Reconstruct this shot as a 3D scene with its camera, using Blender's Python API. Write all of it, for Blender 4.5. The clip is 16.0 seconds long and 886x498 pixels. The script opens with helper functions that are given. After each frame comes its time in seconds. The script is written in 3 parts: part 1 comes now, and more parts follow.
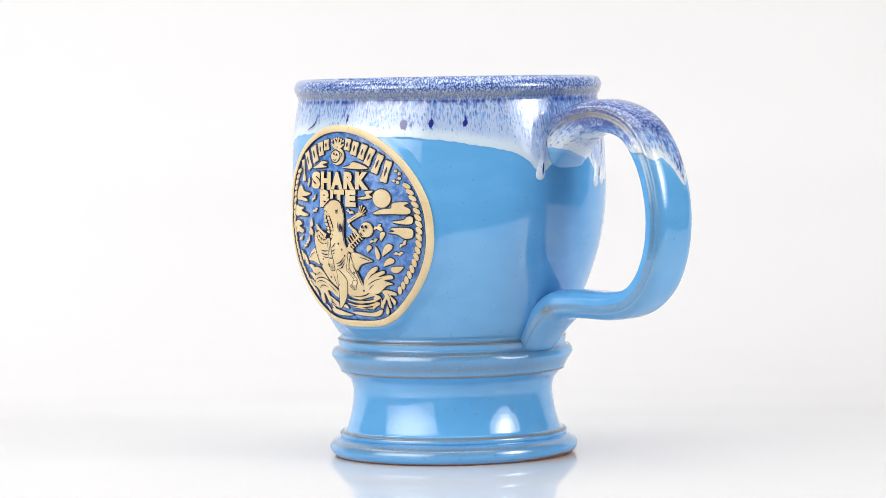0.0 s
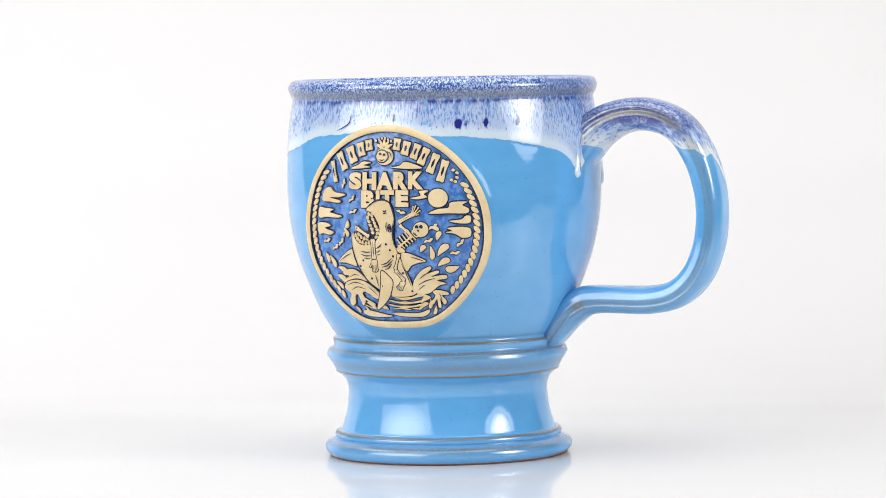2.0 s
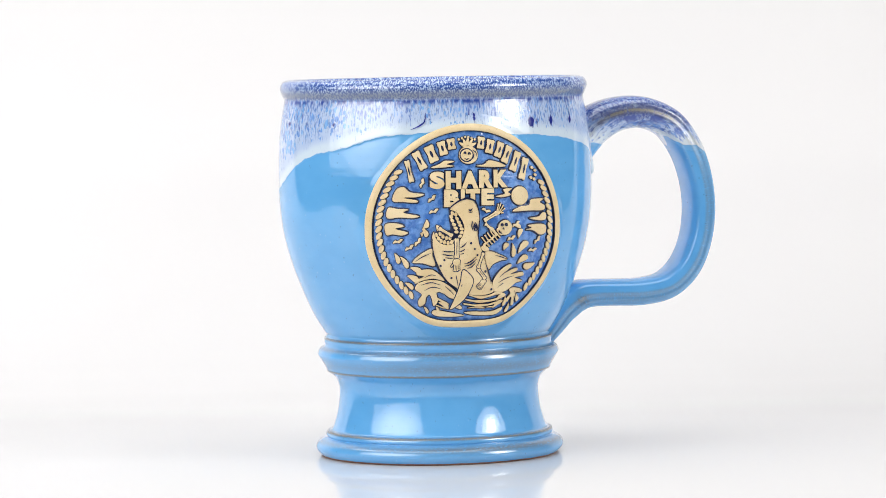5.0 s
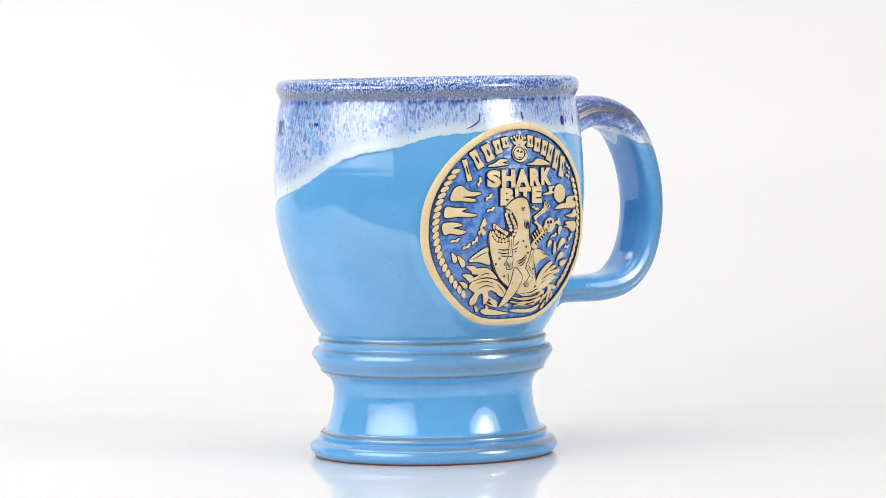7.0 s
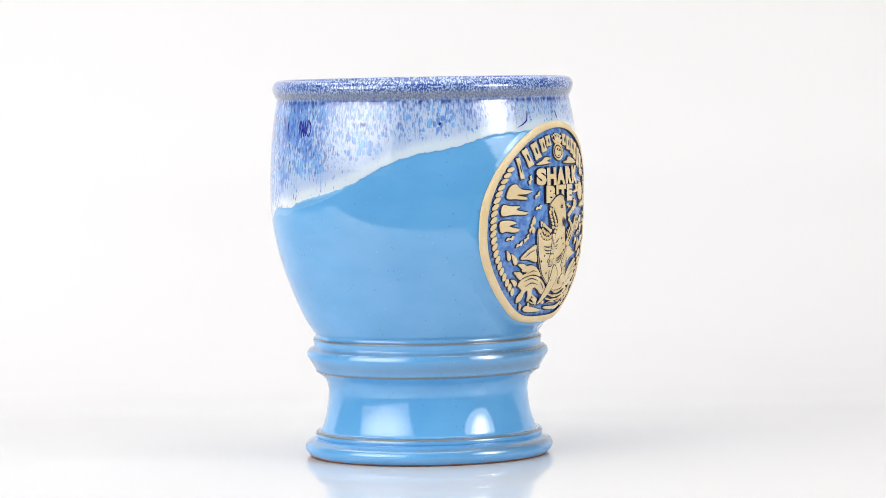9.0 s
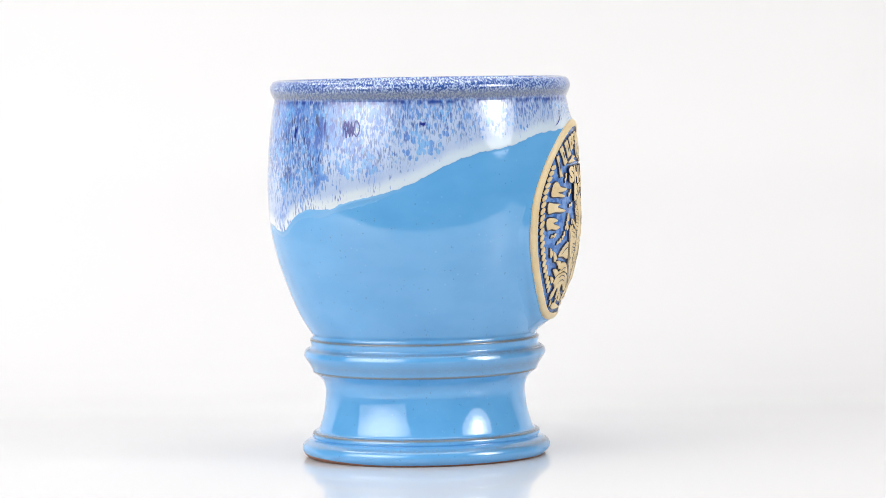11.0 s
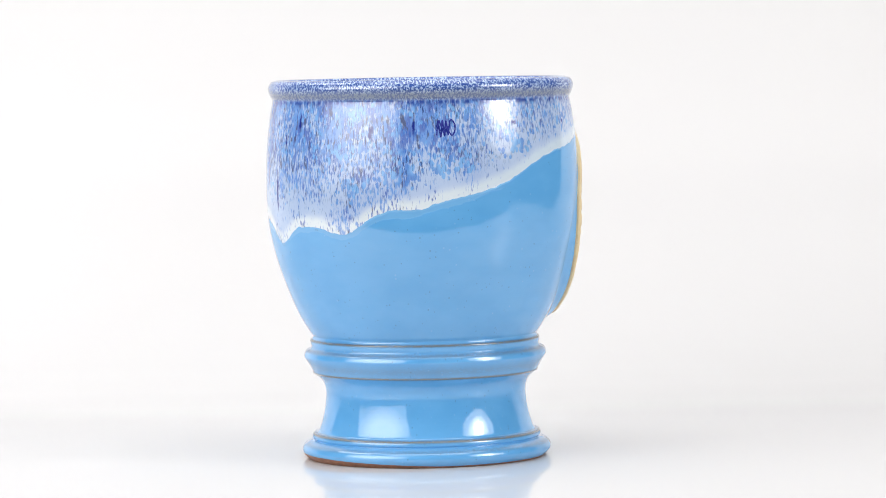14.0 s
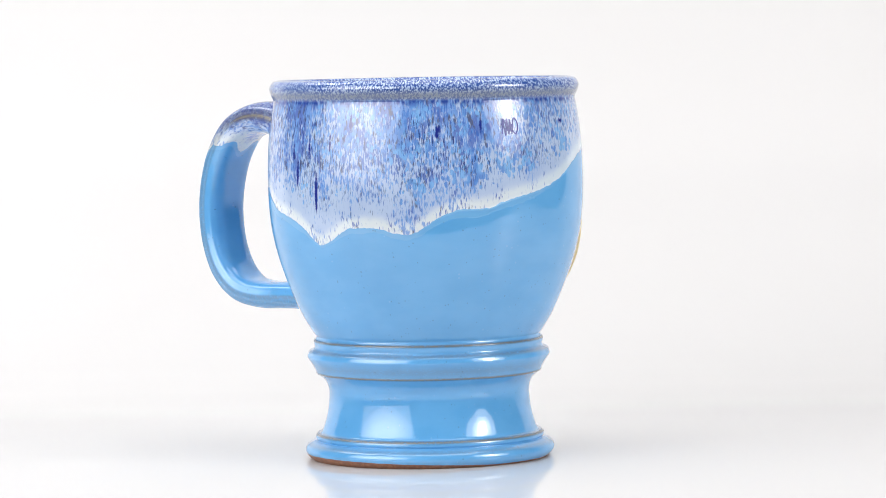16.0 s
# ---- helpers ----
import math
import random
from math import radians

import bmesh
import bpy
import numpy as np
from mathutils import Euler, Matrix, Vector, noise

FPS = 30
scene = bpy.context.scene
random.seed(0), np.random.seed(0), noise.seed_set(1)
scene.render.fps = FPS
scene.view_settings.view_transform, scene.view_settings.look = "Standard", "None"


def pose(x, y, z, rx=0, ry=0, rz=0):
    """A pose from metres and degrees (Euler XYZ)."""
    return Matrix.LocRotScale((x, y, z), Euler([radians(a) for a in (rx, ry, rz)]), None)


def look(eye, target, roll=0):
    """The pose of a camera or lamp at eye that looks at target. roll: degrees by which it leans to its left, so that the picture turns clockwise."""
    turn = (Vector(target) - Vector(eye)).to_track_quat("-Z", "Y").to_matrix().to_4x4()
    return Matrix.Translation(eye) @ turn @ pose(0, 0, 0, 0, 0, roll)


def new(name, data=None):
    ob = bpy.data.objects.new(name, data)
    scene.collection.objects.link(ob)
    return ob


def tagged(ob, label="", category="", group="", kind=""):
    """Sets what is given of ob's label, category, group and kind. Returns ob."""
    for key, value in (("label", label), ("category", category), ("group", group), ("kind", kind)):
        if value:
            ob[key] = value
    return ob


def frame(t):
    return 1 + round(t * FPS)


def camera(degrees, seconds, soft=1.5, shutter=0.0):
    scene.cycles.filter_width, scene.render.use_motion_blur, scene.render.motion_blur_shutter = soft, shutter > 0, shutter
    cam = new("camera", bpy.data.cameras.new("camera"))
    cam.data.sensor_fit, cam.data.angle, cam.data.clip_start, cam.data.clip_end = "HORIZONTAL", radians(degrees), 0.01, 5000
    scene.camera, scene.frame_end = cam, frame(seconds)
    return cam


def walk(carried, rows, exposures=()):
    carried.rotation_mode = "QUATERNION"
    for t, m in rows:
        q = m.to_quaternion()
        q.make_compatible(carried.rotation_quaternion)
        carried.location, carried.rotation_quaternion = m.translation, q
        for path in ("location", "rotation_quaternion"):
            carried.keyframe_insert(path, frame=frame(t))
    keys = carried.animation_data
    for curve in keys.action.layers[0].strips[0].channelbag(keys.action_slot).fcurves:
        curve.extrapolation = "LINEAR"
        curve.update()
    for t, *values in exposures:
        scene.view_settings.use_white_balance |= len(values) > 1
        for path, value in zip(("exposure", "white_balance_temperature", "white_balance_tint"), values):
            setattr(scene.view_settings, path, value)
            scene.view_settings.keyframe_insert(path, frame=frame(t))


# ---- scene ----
K = 0.000181                       # metres in one unit of the mug's drawing
D, LIFT, AIM = 6500 * K, radians(3.2), 360 * K
cam = camera(13.76, 16.0, soft=0.5)
EYE = (8.2 * K, -D * math.cos(LIFT), AIM + D * math.sin(LIFT))
REST = look(EYE, (8.2 * K, 0, AIM), -1.02)
walk(cam, [(0, REST), (16, REST)])


def turned(t):
    """Degrees that the turntable has turned by t seconds."""
    return 11.075 * t + 0.0188 * t * t


# ---- light: two soft boxes before the mug, added fills overhead and on the sweep, a dim studio room ----
world = bpy.data.worlds.new("studio_air")
world.use_nodes = True
world.node_tree.nodes["Background"].inputs[0].default_value = (0.9, 0.95, 1, 1)
world.node_tree.nodes["Background"].inputs[1].default_value = 0.03
scene.world = world
scene.view_settings.exposure = 0.0


def soft_box(name, eye, target, w, h, power, spread=180, colour=(1, 0.98, 0.96), form="RECTANGLE"):
    lamp = bpy.data.lights.new(name, "AREA")
    lamp.shape, lamp.size, lamp.size_y, lamp.energy, lamp.color = form, w, h, power, colour
    lamp.spread = radians(spread)
    ob = new(name, lamp)
    ob.matrix_world = look(eye, target)
    return ob


# each box is brighter in the middle of its diffuser
for step, w, h, power, form in ((1.0, 1.46, 1.02, 7.0, "RECTANGLE"), (0.99, 1.36, 0.98, 4.2, "ELLIPSE"), (0.98, 1.02, 0.78, 2.4, "ELLIPSE"), (0.97, 0.66, 0.52, 1.0, "ELLIPSE")):
    soft_box("soft_box_large", (-0.92 * step, -0.74 * step, 0.57 * step), (0, 0, 0.10), w, h, power, form=form)
for step, w, h, power in ((1.0, 0.70, 0.76, 3.6), (0.99, 0.42, 0.54, 2.2), (0.98, 0.22, 0.38, 1.8)):
    soft_box("soft_box_small", (0.90 * step, -0.50 * step, 0.50 * step), (0, 0, 0.10), w, h, power, form="ELLIPSE")
# added fill lamp above, no known source: brightens the table and softens its shadows
soft_box("overhead_fill", (0, -0.14, 1.05), (0, -0.10, 0), 1.1, 0.9, 7.7, colour=(1, 1, 1))
# second fill, also added: lifts the sheet where it starts to curve, more on the left
soft_box("sweep_fill", (-0.56, 0.18, 0.72), (-0.34, 0.26, 0), 0.5, 0.24, 0.9, 120, (0.99, 0.99, 1))


# ---- materials ----
class Nodes:
    """A short hand for a node material."""

    def __init__(self, name):
        self.mat = bpy.data.materials.new(name)
        self.mat.use_nodes = True
        self.tree = self.mat.node_tree
        self.bsdf = self.tree.nodes["Principled BSDF"]

    def node(self, kind, **inputs):
        n = self.tree.nodes.new(kind)
        for key, value in inputs.items():
            self.put(n.inputs[key.replace("_", " ")], value)
        return n

    def put(self, socket, value):
        if isinstance(value, bpy.types.NodeSocket):
            self.tree.links.new(value, socket)
        else:
            socket.default_value = value

    def math(self, op, a, b=0.0, clamp=False):
        n = self.tree.nodes.new("ShaderNodeMath")
        n.operation, n.use_clamp = op, clamp
        self.put(n.inputs[0], a), self.put(n.inputs[1], b)
        return n.outputs[0]

    def ramp(self, x, lo, hi, a=0.0, b=1.0):
        n = self.tree.nodes.new("ShaderNodeMapRange")
        n.interpolation_type = "SMOOTHSTEP"
        for s, v in zip(("Value", "From Min", "From Max", "To Min", "To Max"), (x, lo, hi, a, b)):
            self.put(n.inputs[s], v)
        return n.outputs[0]

    def mix(self, f, a, b):
        n = self.tree.nodes.new("ShaderNodeMix")
        n.data_type = "RGBA"
        self.put(n.inputs[0], f)
        for s, v in ((n.inputs[6], a), (n.inputs[7], b)):
            self.put(s, (*v, 1) if isinstance(v, tuple) and len(v) == 3 else v)
        return n.outputs[2]

    def attr(self, name):
        n = self.tree.nodes.new("ShaderNodeAttribute")
        n.attribute_name = name
        return n

    def scaled(self, vec, s):
        n = self.tree.nodes.new("ShaderNodeVectorMath")
        n.operation = "MULTIPLY"
        self.put(n.inputs[0], vec), self.put(n.inputs[1], s)
        return n.outputs[0]

    def noise(self, vec, scale, detail=2.0, rough=0.5):
        return self.node("ShaderNodeTexNoise", Vector=vec, Scale=scale, Detail=detail, Roughness=rough).outputs[0]

    def spots(self, vec, scale):
        return self.node("ShaderNodeTexVoronoi", Vector=vec, Scale=scale)

    def bump(self, height, strength, distance):
        n = self.node("ShaderNodeBump", Strength=strength, Distance=distance, Height=height)
        self.put(self.bsdf.inputs["Normal"], n.outputs[0])

    def set(self, **inputs):
        for key, value in inputs.items():
            self.put(self.bsdf.inputs[key.replace("_", " ")], value)
        return self.mat


def glaze_material():
    """Sky-blue gloss glaze, with a white and cobalt drip glaze over it from the rim down."""
    m = Nodes("blue_drip_glaze")
    wrap = m.attr("wrap").outputs["Vector"]
    edge = m.attr("drip").outputs["Fac"]
    worn = m.attr("worn").outputs["Fac"]
    rim = m.attr("rim").outputs["Fac"]
    bare = m.attr("bare").outputs["Fac"]
    thick = m.attr("thick").outputs["Fac"]
    # sky-blue glaze with faint cloudiness and pin-hole specks
    cloud = m.noise(m.scaled(wrap, (60, 110, 60)), 1.0, 3)
    blue = m.mix(m.ramp(cloud, 0.3, 0.7), (0.116, 0.39, 0.75), (0.137, 0.42, 0.78))
    grains = m.spots(wrap, 620)
    speck = m.math("MULTIPLY", m.ramp(grains.outputs["Distance"], 0.10, 0.22, 1, 0),
                   m.ramp(m.noise(wrap, 260, 1), 0.56, 0.64))
    blue = m.mix(m.math("MULTIPLY", speck, 0.40), blue, (0.06, 0.12, 0.22))
    pale = m.math("MULTIPLY", m.ramp(m.spots(m.scaled(wrap, (1, 1, 1)), 480).outputs["Distance"], 0.08, 0.2, 1, 0),
                  m.ramp(m.noise(wrap, 300, 1), 0.57, 0.65))
    blue = m.mix(m.math("MULTIPLY", pale, 0.14), blue, (0.5, 0.7, 0.9))
    # drip glaze: vertical runs of cobalt in milky white
    wob = m.math("MULTIPLY", m.math("SUBTRACT", m.noise(wrap, 420, 2), 0.5), 0.0012)
    d = m.math("ADD", edge, wob)
    run = m.noise(m.scaled(wrap, (2100, 430, 2100)), 1.0, 2, 0.6)
    patch = m.noise(m.scaled(wrap, (95, 55, 95)), 1.0, 2)
    cells = m.spots(m.scaled(wrap, (1400, 480, 1400)), 1.0).outputs["Distance"]
    need = m.ramp(m.attr("share").outputs["Fac"], 0.06, 0.75, 0.60, 0.415)
    need = m.math("SUBTRACT", need, m.math("MULTIPLY", m.ramp(patch, 0.38, 0.68), m.math("MULTIPLY", thick, 0.18)))
    need = m.math("ADD", need, m.ramp(thick, 0.2, 0.9, 0.045, -0.03))
    flow = m.math("ADD", m.math("MULTIPLY", run, 0.72), m.math("MULTIPLY", m.math("SUBTRACT", 0.75, cells), 0.30))
    streak = m.ramp(m.math("SUBTRACT", flow, need), -0.05, 0.12)
    milk = m.mix(m.ramp(patch, 0.35, 0.7), (0.47, 0.59, 0.80), (0.40, 0.52, 0.77))
    milk = m.mix(m.ramp(d, 0.0015, 0.005, 1, 0), milk, m.mix(thick, (0.58, 0.71, 0.84), (0.73, 0.80, 0.85)))
    tint = m.mix(m.ramp(m.noise(m.scaled(wrap, (420, 150, 420)), 1.0, 2), 0.45, 0.62), (0.12, 0.30, 0.72), (0.05, 0.12, 0.48))
    tint = m.mix(m.math("MULTIPLY", thick, m.ramp(m.noise(m.scaled(wrap, (900, 220, 900)), 1.0, 2), 0.56, 0.66)), tint, (0.02, 0.024, 0.11))
    drip = m.mix(m.math("MULTIPLY", streak, 0.80), milk, tint)
    warp = m.node("ShaderNodeVectorMath")
    warp.operation = "ADD"
    m.put(warp.inputs[0], m.scaled(wrap, (800, 430, 800)))
    m.put(warp.inputs[1], m.scaled(m.node("ShaderNodeTexNoise", Vector=wrap, Scale=900.0, Detail=2.0).outputs["Color"], (0.7, 0.5, 0.7)))
    net = m.node("ShaderNodeTexVoronoi", Vector=warp.outputs[0], Scale=1.0)
    share = m.attr("share").outputs["Fac"]
    lake = m.ramp(m.noise(m.scaled(wrap, (70, 62, 70)), 1.0, 3, 0.6), 0.36, 0.66, 0.22, 0.66)
    lake = m.math("MULTIPLY", lake, m.math("MULTIPLY", m.ramp(share, 0.06, 0.34), m.attr("cells").outputs["Fac"]))
    cell = m.ramp(m.math("SUBTRACT", net.outputs["Distance"], lake), -0.13, 0.05, 1, 0)
    cell = m.math("MULTIPLY", cell, m.ramp(lake, 0.05, 0.15))
    deep = m.mix(m.ramp(m.noise(m.scaled(wrap, (300, 140, 300)), 1.0, 2), 0.40, 0.62), (0.20, 0.45, 0.82), (0.10, 0.25, 0.66))
    drip = m.mix(m.math("MULTIPLY", cell, 0.88), drip, deep)
    hair = m.noise(m.scaled(wrap, (3000, 400, 3000)), 1.0, 2, 0.6)
    hairs = m.math("MULTIPLY", m.ramp(hair, 0.54, 0.64, 0.0, m.ramp(thick, 0.3, 1.0, 0.55, 1.0)), m.ramp(m.attr("share").outputs["Fac"], 0.10, 0.50, 0.0, 0.85))
    drip = m.mix(hairs, drip, m.mix(m.ramp(cloud, 0.4, 0.6), (0.06, 0.16, 0.55), (0.02, 0.035, 0.17)))
    blot = m.ramp(m.math("ADD", m.attr("blot").outputs["Fac"], m.math("MULTIPLY", m.noise(wrap, 900, 2), 0.5)), 0.55, 0.8)
    drip = m.mix(blot, drip, (0.02, 0.03, 0.24))
    # rim: finer, denser cobalt speckle, greyed where the glaze thins under the lip
    fine = m.math("ADD", m.noise(m.scaled(wrap, (2200, 1500, 2200)), 1.0, 2), m.math("MULTIPLY", rim, 0.02))
    lip = m.mix(m.ramp(fine, 0.42, 0.57), (0.42, 0.55, 0.80), (0.035, 0.09, 0.34))
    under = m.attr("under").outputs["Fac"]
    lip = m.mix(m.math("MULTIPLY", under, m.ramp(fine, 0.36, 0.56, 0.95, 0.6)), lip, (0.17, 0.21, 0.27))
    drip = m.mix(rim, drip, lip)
    neck = m.attr("neck").outputs["Fac"]
    drip = m.mix(m.math("MULTIPLY", neck, m.ramp(m.noise(m.scaled(wrap, (700, 300, 700)), 1.0, 2), 0.36, 0.6)), drip, (0.035, 0.075, 0.34))
    over = m.ramp(d, -0.00012, 0.00018)
    # a clear run of glaze just below the white edge
    veil = m.math("MULTIPLY", m.ramp(m.math("ADD", d, m.math("MULTIPLY", m.noise(wrap, 70, 1), 0.004)), 0.0003, 0.0006),
                  m.ramp(thick, 0.3, 0.7))
    blue = m.mix(m.math("MULTIPLY", veil, 0.22), blue, (0.30, 0.56, 0.82))
    colour = m.mix(over, blue, drip)
    # edges where the glaze breaks to a brown-grey
    rub = m.noise(m.scaled(wrap, (900, 2500, 900)), 1.0, 3, 0.7)
    line = m.math("MULTIPLY", worn, m.ramp(rub, 0.25, 0.50, 0.15, 1.0), True)
    colour = m.mix(line, colour, (0.15, 0.14, 0.115))
    clay = m.mix(m.ramp(m.noise(wrap, 900, 3), 0.35, 0.7), (0.20, 0.075, 0.035), (0.33, 0.135, 0.065))
    raw = m.ramp(m.math("ADD", bare, m.math("MULTIPLY", m.math("SUBTRACT", m.noise(wrap, 350, 2), 0.5), 0.0003)), -0.0001, 0.0001)
    colour = m.mix(raw, colour, clay)
    gloss = m.math("ADD", m.ramp(line, 0, 1, 0.05, 0.30), m.math("MULTIPLY", raw, 0.5), True)
    rings = m.noise(m.scaled(wrap, (12, 700, 12)), 1.0, 2)
    relief = m.math("ADD", m.math("MULTIPLY", rings, 0.10), m.math("MULTIPLY", m.noise(wrap, 70, 2), 0.4))
    relief = m.math("ADD", relief, m.math("MULTIPLY", m.math("MULTIPLY", streak, over), 0.05))
    relief = m.math("ADD", relief, m.math("MULTIPLY", m.noise(wrap, 1100, 2), 0.02))
    relief = m.math("SUBTRACT", relief, m.math("MULTIPLY", speck, 0.05))
    # the drip glaze and the clear run lie proud of the wall
    proud = m.math("MULTIPLY", m.math("SUBTRACT", 1.0, raw), m.math("ADD", m.math("MULTIPLY", m.ramp(d, -0.0007, 0.0005), 0.9), m.math("MULTIPLY", m.ramp(veil, 0, 1), 0.35)))
    relief = m.math("ADD", relief, proud)
    m.bump(relief, 0.22, 0.0010)
    return m.set(Base_Color=colour, Roughness=gloss, IOR=1.8, Specular_IOR_Level=0.5)


GLAZE = glaze_material()


def plain(name, a, b, scale, rough, bump=0.1, ior=1.45):
    m = Nodes(name)
    where = m.tree.nodes.new("ShaderNodeTexCoord").outputs["Object"]
    n = m.noise(where, scale, 3)
    if bump:
        m.bump(m.noise(where, scale * 3, 2), bump, 0.0003)
    return m.set(Base_Color=m.mix(m.ramp(n, 0.3, 0.7), a, b), Roughness=rough, IOR=ior)


ACRYLIC = plain("white_acrylic", (0.665, 0.66, 0.665), (0.685, 0.68, 0.685), 3, 0.05, 0, 1.18)
WALL = plain("studio_wall_paint", (0.10, 0.10, 0.105), (0.12, 0.12, 0.125), 2, 0.8, 0.05)


def field_material():
    """Cobalt wash, darker where it pools beside the raised clay."""
    m = Nodes("cobalt_wash")
    where = m.tree.nodes.new("ShaderNodeTexCoord").outputs["Object"]
    n = m.noise(where, 420, 3, 0.6)
    c = m.mix(m.ramp(n, 0.38, 0.62), (0.055, 0.17, 0.52), (0.15, 0.33, 0.72))
    m.bump(m.noise(where, 450, 3), 0.8, 0.0007)
    return m.set(Base_Color=c, Roughness=0.12, IOR=1.6)


def clay_material():
    m = Nodes("buff_stoneware")
    where = m.tree.nodes.new("ShaderNodeTexCoord").outputs["Object"]
    c = m.mix(m.ramp(m.noise(where, 130, 4), 0.3, 0.7), (0.72, 0.56, 0.31), (0.80, 0.66, 0.41))
    dot = m.math("MULTIPLY", m.ramp(m.spots(where, 2900).outputs["Distance"], 0.15, 0.35, 1, 0), m.ramp(m.noise(where, 900, 1), 0.46, 0.58))
    c = m.mix(m.math("MULTIPLY", dot, 0.45), c, (0.36, 0.22, 0.10))
    m.bump(m.math("ADD", m.noise(where, 1800, 2), m.math("MULTIPLY", m.noise(where, 260, 2), 2.0)), 0.35, 0.0002)
    return m.set(Base_Color=c, Roughness=0.5)


FIELD, CLAY = field_material(), clay_material()
INK = plain("navy_oxide", (0.010, 0.014, 0.04), (0.025, 0.035, 0.09), 900, 0.3, 0.1)


# ---- building helpers ----
def mesh_of(name, verts, faces, mats, smooth=True, slots=None, layers=None):
    me = bpy.data.meshes.new(name)
    me.from_pydata([tuple(v) for v in verts], [], faces)
    for m in mats:
        me.materials.append(m)
    if slots:
        me.polygons.foreach_set("material_index", slots)
    if smooth:
        me.polygons.foreach_set("use_smooth", [True] * len(me.polygons))
    for key, values in (layers or {}).items():
        if key == "wrap":
            me.attributes.new(key, "FLOAT_VECTOR", "POINT").data.foreach_set("vector", np.asarray(values, dtype=np.float32).ravel())
        else:
            me.attributes.new(key, "FLOAT", "POINT").data.foreach_set("value", np.asarray(values, dtype=np.float32).ravel())
    me.update()
    return me


def under(name, me, parent, label=""):
    ob = new(name, me)
    ob.parent = parent
    return tagged(ob, label) if label else ob


def glide(points, steps):
    """A Catmull-Rom curve through the points (rows of equal length)."""
    p = np.array(points, dtype=float)
    p = np.vstack([2 * p[0] - p[1], p, 2 * p[-1] - p[-2]])
    out = []
    for i in range(1, len(p) - 2):
        for k in range(steps):
            t = k / steps
            out.append(0.5 * (2 * p[i] + (p[i + 1] - p[i - 1]) * t + (2 * p[i - 1] - 5 * p[i] + 4 * p[i + 1] - p[i + 2]) * t * t
                              + (3 * p[i] - p[i - 1] - 3 * p[i + 1] + p[i + 2]) * t ** 3))
    out.append(p[-2])
    return np.array(out)


def outward(angle):
    a = np.radians(angle)
    return np.sin(a), -np.cos(a)


# ---- the setting: white table, sweep and studio ----
def slab(name, lo, hi, mat):
    bm = bmesh.new()
    bmesh.ops.create_cube(bm, size=1)
    for v in bm.verts:
        v.co = [lo[i] + (v.co[i] + 0.5) * (hi[i] - lo[i]) for i in range(3)]
    me = bpy.data.meshes.new(name)
    bm.to_mesh(me)
    bm.free()
    me.materials.append(mat)
    return new(name, me)


def sweep():
    """White acrylic sheet: flat under the mug, then curving up into a backdrop."""
    line = [(-0.262, -0.0035), (-0.260, -0.001), (-0.2565, 0.0)] + [(-0.25 + 0.02 * k, 0.0) for k in range(19)]
    y, z = 0.11, 0.0
    for k in range(60):
        q = (k + 0.5) / 60
        a = radians(87) * q * q * (3 - 2 * q)
        y, z = y + 0.0088 * math.cos(a), z + 0.0088 * math.sin(a)
        line.append((y, z))
    line += [(y + 0.01, z + 0.2), (y + 0.02, z + 0.5), (y + 0.03, 1.3)]
    line = np.array(line) - (0, 4.5 * K)
    d = np.gradient(line, axis=0)
    d /= np.linalg.norm(d, axis=1)[:, None]
    back = line + np.stack([d[:, 1], -d[:, 0]], -1) * 0.006
    cols = (-0.62, -0.616, -0.4, 0.0, 0.4, 0.616, 0.62)
    verts = [(x, y, z) for side in (line, back) for y, z in side for x in cols]
    n, c = len(line), len(cols)
    faces = []
    for i in range(n - 1):
        a, b = c * i, c * (n + i)
        for k in range(c - 1):
            faces += [(a + k, a + k + 1, a + c + k + 1, a + c + k), (b + k, b + c + k, b + c + k + 1, b + k + 1)]
        faces += [(a, a + c, b + c, b), (a + c - 1, b + c - 1, b + 2 * c - 1, a + 2 * c - 1)]
    for k in range(c - 1):
        faces += [(k, c * n + k, c * n + k + 1, k + 1), (c * n - c + k, c * n - c + k + 1, 2 * c * n - c + k + 1, 2 * c * n - c + k)]
    me = mesh_of("backdrop", verts, faces, [ACRYLIC])
    return tagged(new("backdrop", me), "seamless glossy white acrylic sweep under and behind the mug", "backdrop", kind="structure")


sweep()
tagged(slab("table_base", (-0.56, -0.24, -0.75), (0.56, 0.10, -0.0085), WALL), "plain dark table under the white sweep", "table", kind="structure")
tagged(slab("floor", (-2.6, -3.0, -0.80), (2.6, 2.0, -0.75), WALL), "plain dark studio floor", "floor", kind="structure")
tagged(slab("ceiling", (-2.6, -3.0, 2.0), (2.6, 2.0, 2.05), WALL), "plain grey studio ceiling", "ceiling", kind="structure")
for side, lo, hi in (("wall_west", (-2.65, -3.0, -0.8), (-2.6, 2.0, 2.05)), ("wall_east", (2.6, -3.0, -0.8), (2.65, 2.0, 2.05)),
                     ("wall_south", (-2.65, -3.05, -0.8), (2.65, -3.0, 2.05)), ("wall_north", (-2.65, 2.0, -0.8), (2.65, 2.05, 2.05))):
    tagged(slab(side, lo, hi, WALL), "plain grey studio wall", "wall", kind="structure")


# ---- the mug ----
mug = tagged(new("mug"), "sky-blue glazed stoneware mug with cobalt drip rim and round buff medallion", "mug")

